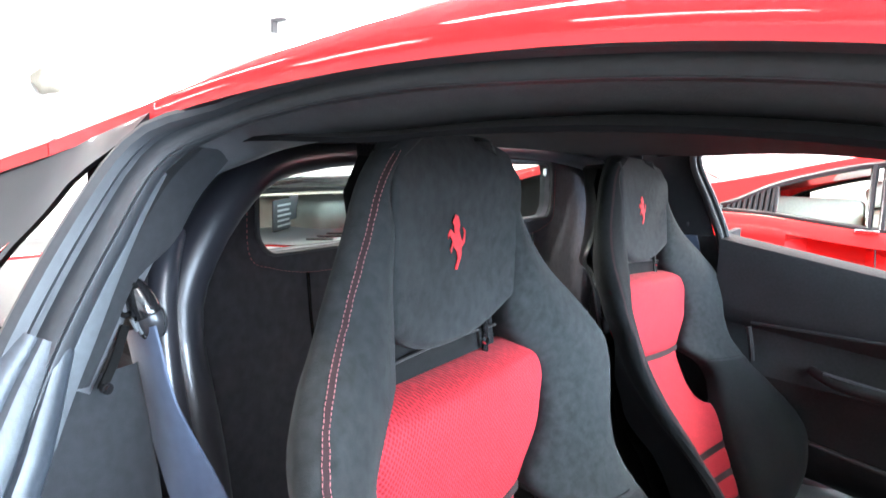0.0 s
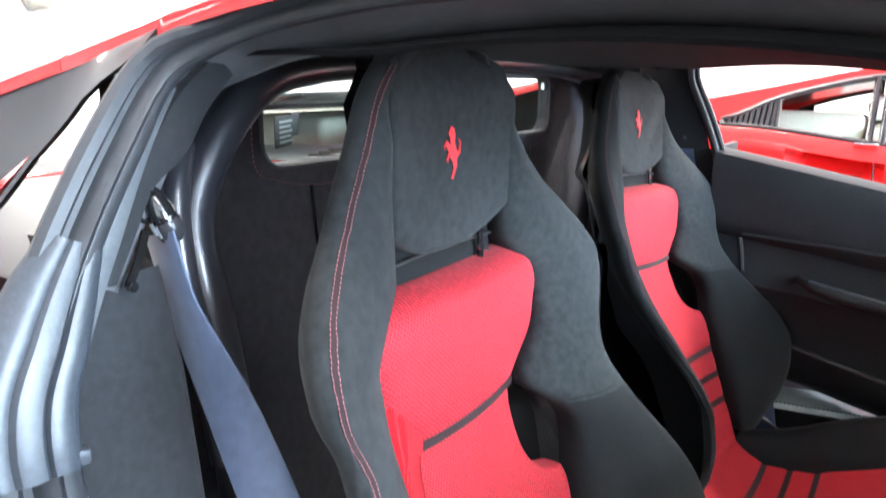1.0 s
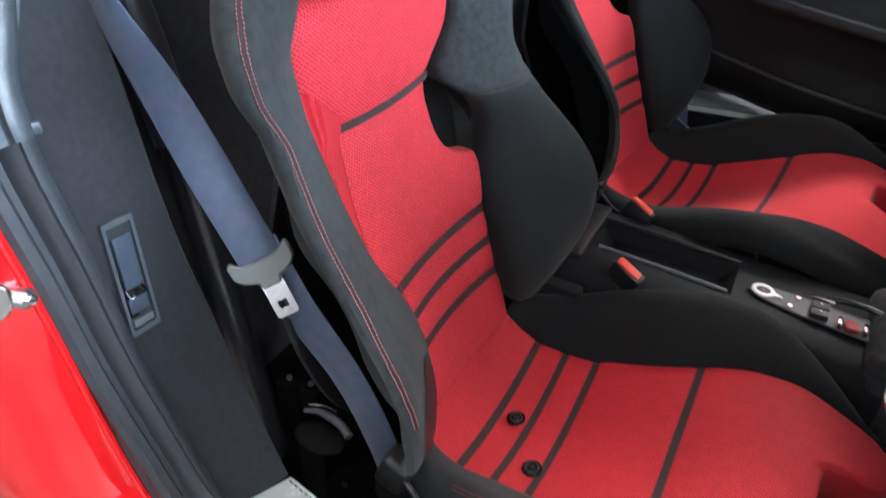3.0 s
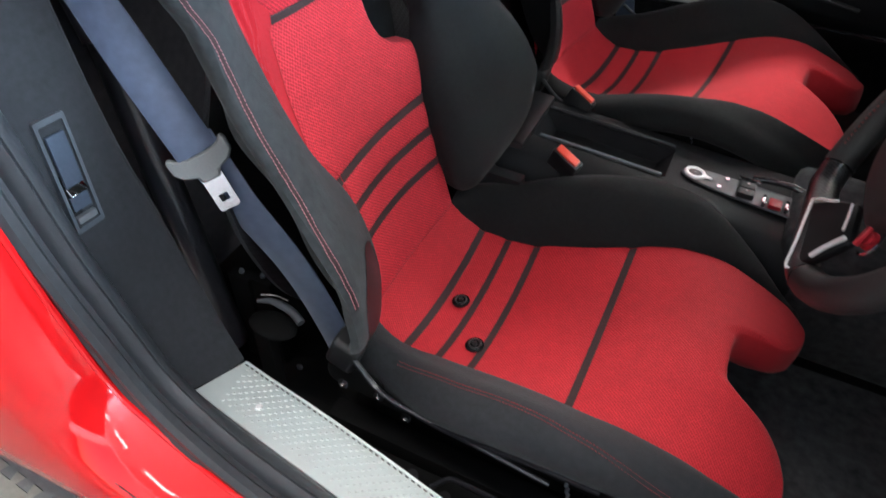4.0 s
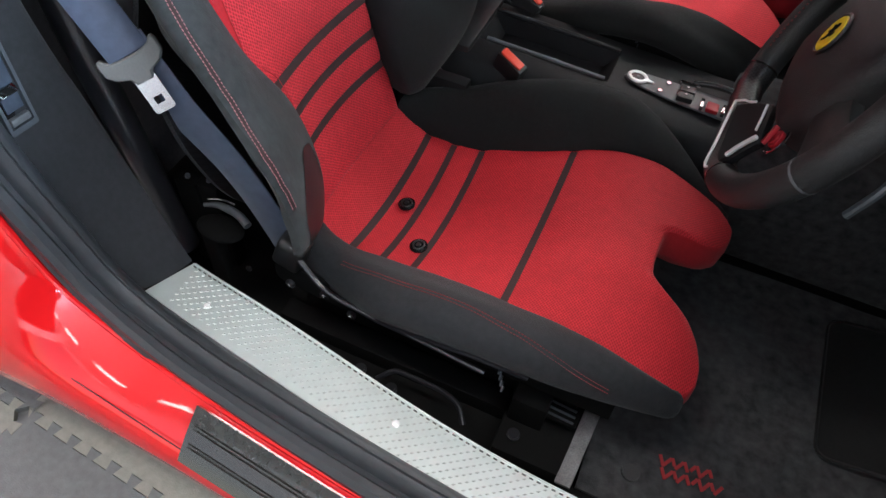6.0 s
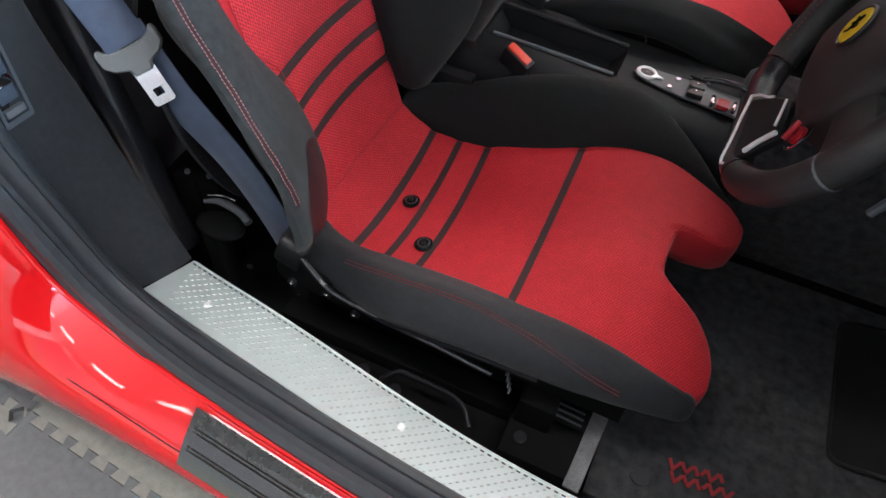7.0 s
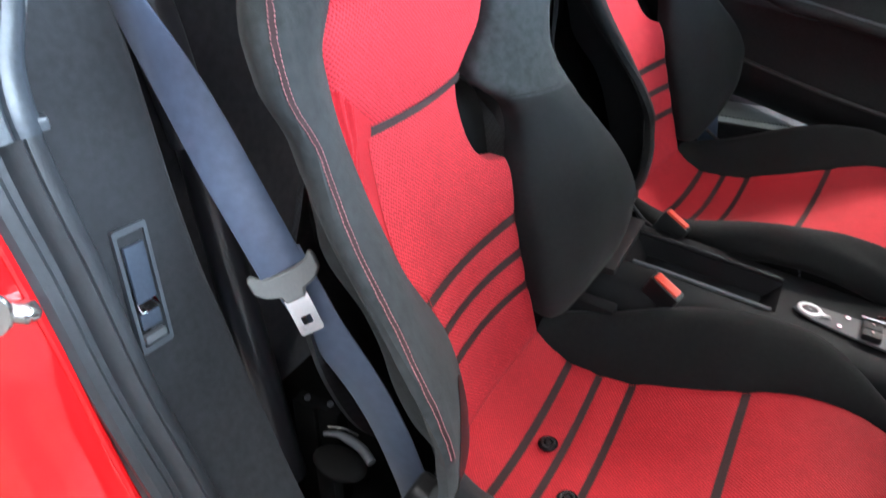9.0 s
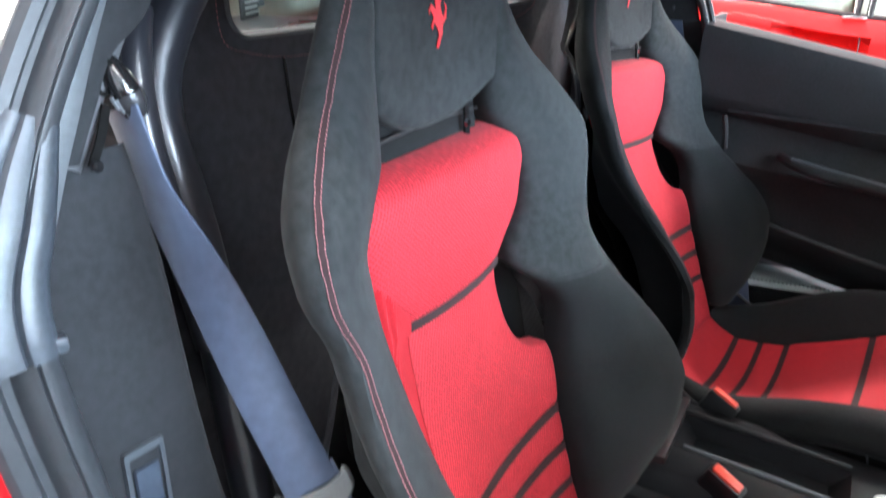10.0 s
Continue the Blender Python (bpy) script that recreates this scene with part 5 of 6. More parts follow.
    part("red_lower_panel", pillow(lower, 150, 30, 0.008, (-1, 0, 0), 0.035, 0.02), RED_BACK, seat, "red mesh lower back panel")
    for z in (0.806,) + BACK_STRIPES:
        wide = (lambda q: 0.106) if z > 0.8 else lower_w
        slim = 0.8 if z > 0.8 else 1.0
        rows = []
        for v in np.linspace(-0.97, 0.97, 24):
            row = []
            for dz, h in ((-0.0072, -0.003), (-0.0063, 0.0008), (0.0, 0.0014), (0.0063, 0.0008), (0.0072, -0.003)):
                x, y, zz = back_point(z + dz * slim - 0.004 * (1 - v * v) * (z < 0.8), v, wide)
                row.append((x + (0.3 * h - 0.0015 if z > 0.8 else h), y, zz))
            rows.append(row)
        part("stripe", sheet(rows), STRIPE, seat, "dark stripe across the red back")
    seam = []
    for z in np.linspace(0.80, 0.45, 36):
        x, y, z = back_point(z, -0.96 if z > 0.66 else -0.96 + 0.16 * min(1.0, (0.66 - z) / 0.05), near_w)
        seam.append((x + 0.0004, y, z))
    part("red_seam", tube(seam, 0.0008, 6), RED_SEAM, seat, "sewn seam of the red back panel")
    top, face = red_cushion()
    part("red_cushion", top, RED_SEAT, seat, "red mesh seat cushion with a notched front")
    part("cushion_front", face, RED_FACE, seat, "red front face of the cushion")
    for x0 in CUSHION_STRIPES:
        rows = []
        for v in np.linspace(-0.985, 0.985, 24):
            row = []
            for dx, h in ((-0.0064, -0.003), (-0.0055, 0.0008), (0, 0.0014), (0.0055, 0.0008), (0.0064, -0.003)):
                x, y, z = cushion_point(x0 + dx, v)
                row.append((x, y, z + h))
            rows.append(row)
        part("stripe", sheet(rows), STRIPE, seat, "dark stripe across the red cushion")
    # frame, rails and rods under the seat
    # near-black base and rails carry the under-seat shade in their colour
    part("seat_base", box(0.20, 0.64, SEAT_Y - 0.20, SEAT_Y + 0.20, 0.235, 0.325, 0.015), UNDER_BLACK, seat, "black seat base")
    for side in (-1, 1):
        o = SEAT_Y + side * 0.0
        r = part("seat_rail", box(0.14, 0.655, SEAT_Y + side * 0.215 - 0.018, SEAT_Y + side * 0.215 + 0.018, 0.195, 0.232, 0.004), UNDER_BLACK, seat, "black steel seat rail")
        part("rail_rod", tube([(0.205, o + side * 0.240, 0.425), (0.25, o + side * 0.250, 0.392), (0.32, o + side * 0.256, 0.385), (0.42, o + side * 0.258, 0.376), (0.50, o + side * 0.256, 0.360)], 0.0042, 8, 20), SATIN_BLACK, r, "black adjuster rod")
        for x, z in ((0.187, 0.362), (0.245, 0.370), (0.288, 0.346)):
            bolt = part("bolt", placed(disc(0.0075, 0.007, 6, 0.001), axes((x, o + side * 0.246, z), (1, 0, 0), (0, 0, side))), SATIN_BLACK, r, "dark bolt on the seat bracket")
            part("washer", placed(disc(0.0045, 0.010, 12, 0.001), axes((x, o + side * 0.247, z), (1, 0, 0), (0, 0, side))), STEEL, bolt)
        part("hinge_plate", placed(plate(rounded(0.16, 0.05, 0.018), 0.006, 0.001), axes((0.235, o + side * 0.236, 0.362), (1, 0, -0.1), (0, 0, side))), UNDER_BLACK, r, "black hinge plate")
        part("spring", tube([(0.518 + 0.0005 * a, o + side * 0.255 + 0.0055 * math.sin(a), 0.392 - 0.0023 * a + 0.0055 * math.cos(a) * 0.3) for a in np.linspace(0, 26, 110)], 0.0014, 5), BEZEL, r, "small steel coil spring")
        part("front_bracket", box(0.545, 0.60, o + side * 0.215 - 0.03, o + side * 0.215 + 0.025, 0.232, 0.30, 0.006), UNDER_BLACK, r)
        part("adjuster_plate", placed(box(-0.045, 0.045, -0.016, 0.016, -0.004, 0.004, 0.002), pose(0.60, o + side * 0.215, 0.262, 0, 6, 0)), UNDER_BLACK, r, "black slotted adjuster plate")
        for k in range(3):
            part("adjuster_rib", placed(box(-0.04, 0.04, -0.0015, 0.0015, 0, 0.003, 0.0008), pose(0.60, o + side * 0.215 - 0.010 + 0.010 * k, 0.266, 0, 6, 0)), BEZEL, r)
        part("slide_bar", tube([(0.345, o + side * 0.280, 0.255), (0.373, o + side * 0.262, 0.270), (0.44, o + side * 0.262, 0.268), (0.474, o + side * 0.270, 0.262), (0.492, o + side * 0.290, 0.25)], 0.0040, 8, 24), SATIN_BLACK, r, "black bent slide bar")
    return seat


build_seat()
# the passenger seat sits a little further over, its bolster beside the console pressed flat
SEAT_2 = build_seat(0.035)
SEAT_2.matrix_world = pose(0.1953, -SEAT_Y + 0.031, 0.614, -3.5, -6.06, -5.2) @ pose(0.15, 0, -0.4)
for ob in [o for o in SEAT_2.children_recursive if o.name.startswith("stitching")]:
    bpy.data.objects.remove(ob)
tagged(SEAT_2, "black suede passenger bucket seat with red mesh centre and dark stripes")
for x, y in ((0.262, -0.375), (0.322, -0.456)):
    z = cushion_point(x, (y - SEAT_Y) / cush_w(x))[2] + 0.002
    k = thing("fastener_knob", (x, y, z), "small black round fastener lying on the red cushion", "fastener", "fasteners on the cushion")
    part("cap", placed(disc(0.0145, 0.006, 22, 0.002), pose(x, y, z + 0.003, 0, -8, 0)), GLOSS_BLACK, k)
    part("ridge", placed(tube([(0.009 * math.cos(a), 0.009 * math.sin(a), 0) for a in np.linspace(0, 2 * math.pi, 20)], 0.0016, 6), pose(x, y, z + 0.0065, 0, -8, 0)), DARK_PLASTIC, k)
    part("stud", placed(disc(0.004, 0.005, 12, 0.001), pose(x, y, z + 0.007, 0, -8, 0)), DARK_PLASTIC, k)

# ---- seat belts ----


def strap(points, ups, width, n, thick=0.0018):
    h = width / 2
    prof = [(-h, -thick), (-h, 0), (-h * 0.94, thick * 0.7), (0, thick * 0.9), (h * 0.94, thick * 0.7), (h, 0), (h, -thick), (-h, -thick)]
    return sweep(points, ups, prof, n)


def seat_belt(sign):
    near = sign < 0
    b = thing("seat_belt", (0.22, sign * 0.62, 0.20), "blue-grey seat belt hanging from the pillar" if near else "dark seat belt of the passenger side", "seat belt", "seat belts")

    def s(p):
        return [(x + (0 if near else 0.10), -sign * y + (0 if near else 0.07), z) for x, y, z in p]

    path = [(-0.124, -0.638, 1.040), (-0.107, -0.634, 0.98), (-0.072, -0.618, 0.885), (-0.026, -0.615, 0.798), (0.022, -0.612, 0.708)]
    up = [(-0.15, -0.98, 0.05), (-0.15, -0.98, 0.1), (0.38, -0.90, 0.18), (0.72, -0.62, 0.3), (0.68, -0.60, 0.40)]
    part("upper_strap", strap(s(path), s(up), 0.049, 40), BELT_BLUE, b, "blue-grey woven belt webbing")
    path = [(0.012, -0.606, 0.720), (0.055, -0.602, 0.645), (0.108, -0.588, 0.548), (0.142, -0.568, 0.42), (0.158, -0.560, 0.34), (0.165, -0.560, 0.29)]
    up = [(0.5, -0.75, 0.4), (0.28, -0.92, 0.15), (0.18, -0.96, 0.05), (0.15, -0.97, 0.0), (0.15, -0.97, 0.0), (0.15, -0.97, 0.0)]
    part("lower_strap", strap(s(path), s(up), 0.049, 30), BELT_BLUE, b, "doubled belt webbing below the tongue")
    path = [(-0.119, -0.653, 1.046), (-0.113, -0.667, 1.022), (-0.112, -0.678, 1.004)]
    part("pillar_strap", strap(s(path), s([(1, -0.3, 0.3)] * 3), 0.0065, 12), UNDER_BLACK, b, "narrow black strap along the pillar cover")
    # belt guide: a glossy moulded barrel with a polished collar and an open loop
    ring = part("guide_ring", tube(s([(-0.130, -0.643, 1.079), (-0.123, -0.640, 1.067), (-0.118, -0.637, 1.056), (-0.116, -0.633, 1.042)]), lambda q: 0.0045 + 0.0075 * math.sin(math.pi * min(1, 0.15 + 0.6 * q)), 16, 20), GLOSS_BLACK, b, "glossy black belt guide on the pillar")
    part("collar", tube(s([(-0.117, -0.636, 1.052), (-0.115, -0.633, 1.043), (-0.115, -0.631, 1.035)]), lambda q: 0.0130 - 0.004 * q * q, 16, 8), GUIDE_CAP, ring, "polished dark collar of the guide")
    part("loop", tube(s([(-0.120 + 0.003 * math.sin(a), -0.650 + 0.008 * math.cos(a), 1.066 + 0.013 * math.sin(a)) for a in np.linspace(0, 2 * math.pi, 20)]), 0.0024, 8), UNDER_BLACK, ring, "open black loop of the guide")
    for k in range(3):
        part("rib", tube(s([(-0.113, -0.652 + 0.004 * k, 1.052 - 0.003 * k), (-0.112, -0.648 + 0.004 * k, 1.042 - 0.003 * k)]), 0.0016, 6), GREY_PLASTIC, ring)
    part("screw", placed(disc(0.0045, 0.008, 12, 0.002), axes(s([(-0.106, -0.678, 1.006)])[0], (0, 1, 0), (0, 0, 1))), GLOSS_BLACK, b)
    # tongue: plastic body across the belt, steel plate with a slot
    u = Vector((0.5, -0.75 * -sign, 0.4)).normalized()
    t = Vector((0.050, 0.0, -0.090))
    t = (t - u * t.dot(u)).normalized()
    m = Matrix.Translation(Vector(s([(0.026, -0.613, 0.702)])[0]) - u * 0.004) @ Matrix((t.cross(u), t, u)).transposed().to_4x4()
    outline = [(-0.037, -0.012), (-0.033, -0.017), (-0.027, -0.010), (-0.012, -0.006), (0.012, -0.006), (0.027, -0.010), (0.033, -0.017), (0.038, -0.012), (0.037, 0.004), (0.028, 0.013), (0.013, 0.018), (0.011, 0.026), (-0.011, 0.026), (-0.013, 0.018), (-0.028, 0.013), (-0.037, 0.004)]
    front = m @ Matrix.Translation((0, 0, 0.0 if near else -0.012))
    bmt = plate(outline, 0.011, 0.002)
    tongue = part("tongue", placed(bmt, front), TONGUE_GREY, b, "grey plastic belt tongue")
    blade = ring_plate(rounded(0.026, 0.046, 0.004, 5, 0, 0.042), rounded(0.011, 0.009, 0.001, 5, 0, 0.050), 0.0026)
    part("blade", placed(blade, front @ Matrix.Translation((0, 0, 0.004))), STEEL, tongue, "steel tongue blade with a slot")
    # reel and anchor on the floor behind the seat
    dome = bmesh.new()
    bmesh.ops.create_uvsphere(dome, u_segments=24, v_segments=12, radius=1.0)
    reel = part("reel", placed(dome, Matrix.Translation((0.050, sign * 0.585, 0.384)) @ Matrix.Diagonal((0.040, 0.025, 0.010, 1))), UNDER_BLACK, b, "black belt reel with a pale band")
    part("reel_band", tube([(0.012, sign * 0.568, 0.402), (0.030, sign * 0.560, 0.403), (0.050, sign * 0.559, 0.402), (0.072, sign * 0.562, 0.400), (0.091, sign * 0.570, 0.396)], lambda q: 0.003 + 0.0035 * min(1.0, 2.2 * q), 10, 20), GREY_PLASTIC, reel, "pale grey band round the reel")
    part("reel_rim", tube([(0.010, sign * 0.556, 0.402), (0.031, sign * 0.548, 0.403), (0.052, sign * 0.546, 0.401)], 0.0016, 8, 12), SATIN_BLACK, reel, "thin rim of the reel")
    part("reel_foot", box(0.02, 0.05, sign * 0.590 - 0.010, sign * 0.590 + 0.010, 0.195, 0.382, 0.006), UNDER_BLACK, reel)
    part("anchor", placed(box(-0.014, 0.014, -0.005, 0.005, -0.045, 0.045, 0.004), pose(0.168, sign * 0.565, 0.29, 0, 10, 0)), STEEL, b)
    part("anchor_bolt", placed(disc(0.005, 0.005, 10, 0.001), pose(0.10, sign * 0.60, 0.33, 90, 0, 0)), SATIN_BLACK, b)
    for x, y in ((-0.048, 0.528), (-0.013, 0.521)):
        part("bracket_bolt", placed(disc(0.0045, 0.008, 10, 0.0015), pose(x, sign * y, 0.40, 20, 30, 0)), BEZEL, b, "small grey bolt beside the reel")
        part("bracket", box(x - 0.02, x + 0.02, sign * y - 0.012, sign * y + 0.012, 0.195, 0.396, 0.004), UNDER_BLACK, b)


seat_belt(-1)
seat_belt(1)


def buckle(x, y, z, text):
    b = thing("belt_buckle", (x, y, z - 0.09), text, "buckle", "belt buckles")
    m = pose(x, y, z, 18 if y < 0 else -6, 22, -14)
    part("body", placed(box(-0.027, 0.027, -0.0105, 0.0105, -0.075, -0.001, 0.004), m), DARK_PLASTIC, b, "black plastic buckle body")
    part("button", placed(box(-0.024, 0.021, -0.0070, 0.0070, -0.02, 0.0035, 0.003), m), BUCKLE_RED, b, "bright red release button")
    part("stalk", tube([tuple(m @ Vector((0, 0, -0.16))), tuple(m @ Vector((0, 0, -0.06)))], 0.010, 8), DARK_PLASTIC, b)


buckle(0.335, -0.112, 0.482, "black belt buckle with red button beside the driver's seat")
buckle(0.298, 0.098, 0.476, "black belt buckle with red button beside the passenger seat")


# ---- centre console ----
def console():
    c = thing("centre_console", (0.45, 0, 0.195), "black centre console with tray and switches", "console")
    rows = []
    top = curve((0.12, 0.435), (0.25, 0.452), (0.5, 0.442), (0.62, 0.436), (0.74, 0.43))
    for x in np.linspace(0.12, 0.74, 26):
        z = top(x)
        deep = 0.035 if 0.245 < x < 0.49 else 0.0
        half = [(-0.125, 0.20 - z), (-0.118, -0.05), (-0.10, -0.012), (-0.088, -0.001), (-0.040, 0.0), (-0.034, -deep), (0.046, -deep), (0.052, 0.0), (0.088, -0.001), (0.10, -0.012), (0.118, -0.05), (0.125, 0.20 - z)]
        rows.append([(x, y, z + h) for y, h in half])
    part("body", sheet(rows), CONSOLE_BLACK, c, "black console body with an open tray")
    part("tray_rim", tube([(0.26, -0.037, 0.455), (0.38, -0.037, 0.451), (0.485, -0.037, 0.446)], 0.0035, 8, 12), GREY_PLASTIC, c, "grey rim of the tray")
    part("tray_rim", tube([(0.24, 0.055, 0.456), (0.38, 0.055, 0.452), (0.49, 0.055, 0.447)], 0.0045, 8, 12), DARK_PLASTIC, c)
    part("tray_wall", box(0.20, 0.245, -0.09, 0.09, 0.30, 0.462, 0.006), DARK_PLASTIC, c)
    part("storage_lid", box(0.14, 0.27, -0.155, -0.128, 0.20, 0.43, 0.006), CONSOLE_BLACK, c)
    # switch panel
    outline = [(0.0, -0.010), (0.008, -0.018), (0.03, -0.026), (0.09, -0.036), (0.19, -0.042), (0.19, 0.014), (0.09, 0.016), (0.03, 0.014), (0.008, 0.008)]
    panel = part("switch_panel", placed(plate(outline, 0.004, 0.001), pose(0.515, 0, 0.443, 0, 2, 0)), PANEL_GREY, c, "satin grey switch panel")
    at = pose(0.521, -0.005, 0.4480, 0, 2, -6)
    trim = part("bright_trim", placed(tube([(0.017 + 0.0155 * math.cos(a), 0.0125 * math.sin(a), 0.001) for a in np.linspace(0, 2 * math.pi, 36)], 0.0036, 8), at), BRIGHT_SILVER, panel, "bright ring trim")
    part("bright_tail", placed(plate([(0.031, 0.007), (0.038, 0.0038), (0.048, 0.0012), (0.048, -0.0012), (0.038, -0.0038), (0.031, -0.007)], 0.003, 0.001), at), BRIGHT_SILVER, trim, "bright tail of the ring")
    part("ring_button", placed(disc(0.0112, 0.0035, 26, 0.001), at @ pose(0.017, 0, 0.0005) @ Matrix.Diagonal((1.2, 0.92, 1, 1))), SATIN_BLACK, panel, "dark button inside the ring")
    part("button_mark", placed(disc(0.0028, 0.0006, 10), at @ pose(0.017, 0, 0.0030)), GREY_PLASTIC, panel)
    for x, y in ((0.592, 0.004), (0.582, -0.024)):
        part("screw", placed(disc(0.004, 0.003, 10), pose(x, y, 0.447)), CHROME, panel)
    for i in range(2):
        part("push_button", box(0.612 + 0.0, 0.640, -0.034 + 0.020 * i, -0.016 + 0.020 * i, 0.444, 0.455, 0.003), DARK_PLASTIC, panel)
        part("mark", placed(disc(0.002, 0.001, 8), pose(0.626, -0.025 + 0.020 * i, 0.4565)), STEEL, panel)
    red = part("red_switch", box(0.664, 0.686, -0.041, -0.018, 0.444, 0.453, 0.004), KNOB_RED, panel, "red rocker switch")
    part("switch_end", box(0.653, 0.660, -0.042, -0.018, 0.444, 0.455, 0.003), CHROME, red)
    part("switch_end", box(0.690, 0.697, -0.042, -0.018, 0.444, 0.455, 0.003), CHROME, red)
    part("bright_edge", tube([(0.61, 0.018, 0.449), (0.645, 0.018, 0.449)], 0.003, 8), CHROME, panel)
    part("grip", tube([(0.632, 0.024, 0.448), (0.66, 0.026, 0.453), (0.69, 0.026, 0.454), (0.72, 0.02, 0.452)], 0.006, 10, 14), GLOSS_BLACK, c, "black grip on the console")


console()


# ---- steering wheel ----
WHEEL_AT, WHEEL_TILT, WHEEL_R = (0.738, -0.343, 0.797), 23.3, 0.178


def steering_wheel():
    w = thing("steering_wheel", WHEEL_AT, "black leather and carbon steering wheel with yellow badge", "steering wheel")
    m = Matrix.Translation(WHEEL_AT) @ Matrix.Rotation(radians(-(90 - WHEEL_TILT)), 4, "Y") @ Matrix.Rotation(radians(WHEEL_TURN), 4, "Z")
    # in the wheel's own plane: x down towards the driver's lap, y to the door

    def rim(a0, a1, n=40, inward=0.0, up=0.0):
        pts = []
        for a in np.linspace(radians(a0), radians(a1), n):
            c, q = math.cos(a), math.sin(a)
            r = WHEEL_R
            if c > 0.905:
                r = WHEEL_R * 0.905 / c + 0.001
            pts.append((r * c - inward * c, r * q - inward * q, -0.012 + up))
        return pts

    for a0, a1, mat, name, text in ((87, 165, RIM_LEATHER, "leather_rim", "perforated black leather rim"), (34, 87, RIM_LEATHER, "leather_rim", "smooth black leather rim"), (-165, -34, RIM_LEATHER, "leather_rim", "perforated black leather rim"), (165, 195, CARBON, "carbon_rim", "lacquered carbon top of the rim"), (-34, 34, CARBON, "carbon_rim", "lacquered carbon bottom of the rim")):
        fat = 0.0190 if mat is RIM_LEATHER else 0.0180
        part(name, placed(tube(rim(a0, a1, max(12, int((a1 - a0) / 3))), fat, 16), m), mat, w, text)
    for a, mat in ((87, GREY_PLASTIC), (34, GLOSS_BLACK), (-34, GLOSS_BLACK), (165, GREY_PLASTIC), (195, GREY_PLASTIC)):
        part("rim_seam", placed(tube(rim(a - 0.45, a + 0.45, 3), 0.0193, 16), m), mat, w)
    line = rim(-80, -40, 50, 0.011, 0.0160)
    part("rim_stitching", placed(dashes(line, [(0, 0, 1)] * 50, 0.003, 0.003, 0.0012), m), BUTTON_RED, w, "dark red stitching inside the rim")

    # airbag hub
    def hub(u, v):
        a, b = 2 * u - 1, 2 * v - 1
        return (-0.004 + a * 0.086 * (1 - 0.16 * b * b), 0.008 + b * 0.092 * (1 - 0.15 * a * a), 0.002 + 0.016 * (1 - a * a) * (1 - b * b))
    h = part("hub", placed(pillow(hub, 14, 14, 0.022, (0, 0, -1), 0.12, 0.03), m), RIM_LEATHER, w, "black leather airbag cover")
    badge = [(0.0205 * math.cos(a), 0.0205 * math.sin(a)) for a in np.linspace(0, 2 * math.pi, 28, endpoint=False)]
    at = m @ Matrix.Translation((-0.010, 0.010, 0.0)) @ Matrix.Rotation(radians(BADGE_LEAN), 4, (-0.83, -0.56, 0.0))
    part("badge", placed(plate(badge, 0.003, 0.001), at @ pose(0, 0, 0.017)), BADGE_YELLOW, h, "round yellow hub badge")
    part("badge_rim", placed(tube([(0.0225 * math.cos(a), 0.0225 * math.sin(a), 0) for a in np.linspace(0, 2 * math.pi, 36)], 0.0020, 6), at @ pose(0, 0, 0.018)), DARK_PLASTIC, h)
    part("badge_mark", placed(plate([(-y * 0.013, x * 0.009) for x, y in EMBLEM], 0.001), at @ pose(0, 0, 0.0203)), GLOSS_BLACK, h, "plain black mark on the badge")
    part("hub_edge", placed(tube([(-0.010 + 0.036 * math.cos(a), 0.010 + 0.036 * math.sin(a), 0.0135) for a in np.linspace(0.35, 1.0, 10)], 0.0010, 6), m), GREY_PLASTIC, h)

    # carbon spoke that widens from the hub to the flat bottom, with bright edges
    spoke = [(0.160, -0.030), (0.163, 0.030), (0.164, 0.084), (0.125, 0.089), (0.082, 0.093), (0.080, 0.055), (0.078, 0.034), (0.108, 0.006)]
    lower = part("spoke", placed(plate(spoke, 0.012, 0.003), m @ pose(0, 0, -0.010)), CONSOLE_BLACK, w, "satin black lower spoke")
    # chrome edges in pale silver, their white glints painted
    for line, fat, mat in (([(0.149, -0.022, 0.007), (0.153, 0.02, 0.0078), (0.157, 0.055, 0.0078), (0.164, 0.083, 0.006), (0.156, 0.089, 0.004)], 0.0018, BRIGHT_SILVER), ([(0.149, -0.022, 0.007), (0.134, -0.012, 0.006), (0.112, 0.008, 0.005), (0.106, 0.012, 0.005)], 0.0015, BRIGHT_SILVER), ([(0.082, 0.036, 0.0045), (0.084, 0.055, 0.0045), (0.087, 0.074, 0.0045)], 0.0016, BRIGHT_SILVER), ([(0.128, 0.086, 0.004), (0.105, 0.087, 0.005), (0.081, 0.090, 0.005)], 0.0030, BRIGHT_SILVER)):
        part("bright_edge", placed(tube(line, fat, 8, 16), m), mat, lower, "bright edge of the lower spoke")
    for a, mat, wide, deep, text in ((90, RIM_LEATHER, 0.036, -0.016, "black leather side spoke"), (-90, RIM_LEATHER, 0.036, -0.016, "black leather side spoke")):
        c, q = math.cos(radians(a)), math.sin(radians(a))
        rows = []
        for t in np.linspace(0.060, 0.160, 10):
            k = wide * (0.78 + 0.32 * abs((t - 0.095) / 0.065) ** 2)
            rows.append([(c * t - q * e * k, q * t + c * e * k, deep + z) for e, z in ((-1, -0.008), (-0.9, 0.004), (-0.5, 0.009), (0, 0.010), (0.5, 0.009), (0.9, 0.004), (1, -0.008), (0, -0.012), (-1, -0.008))])
        part("spoke", placed(sheet(rows), m), mat, w, text)
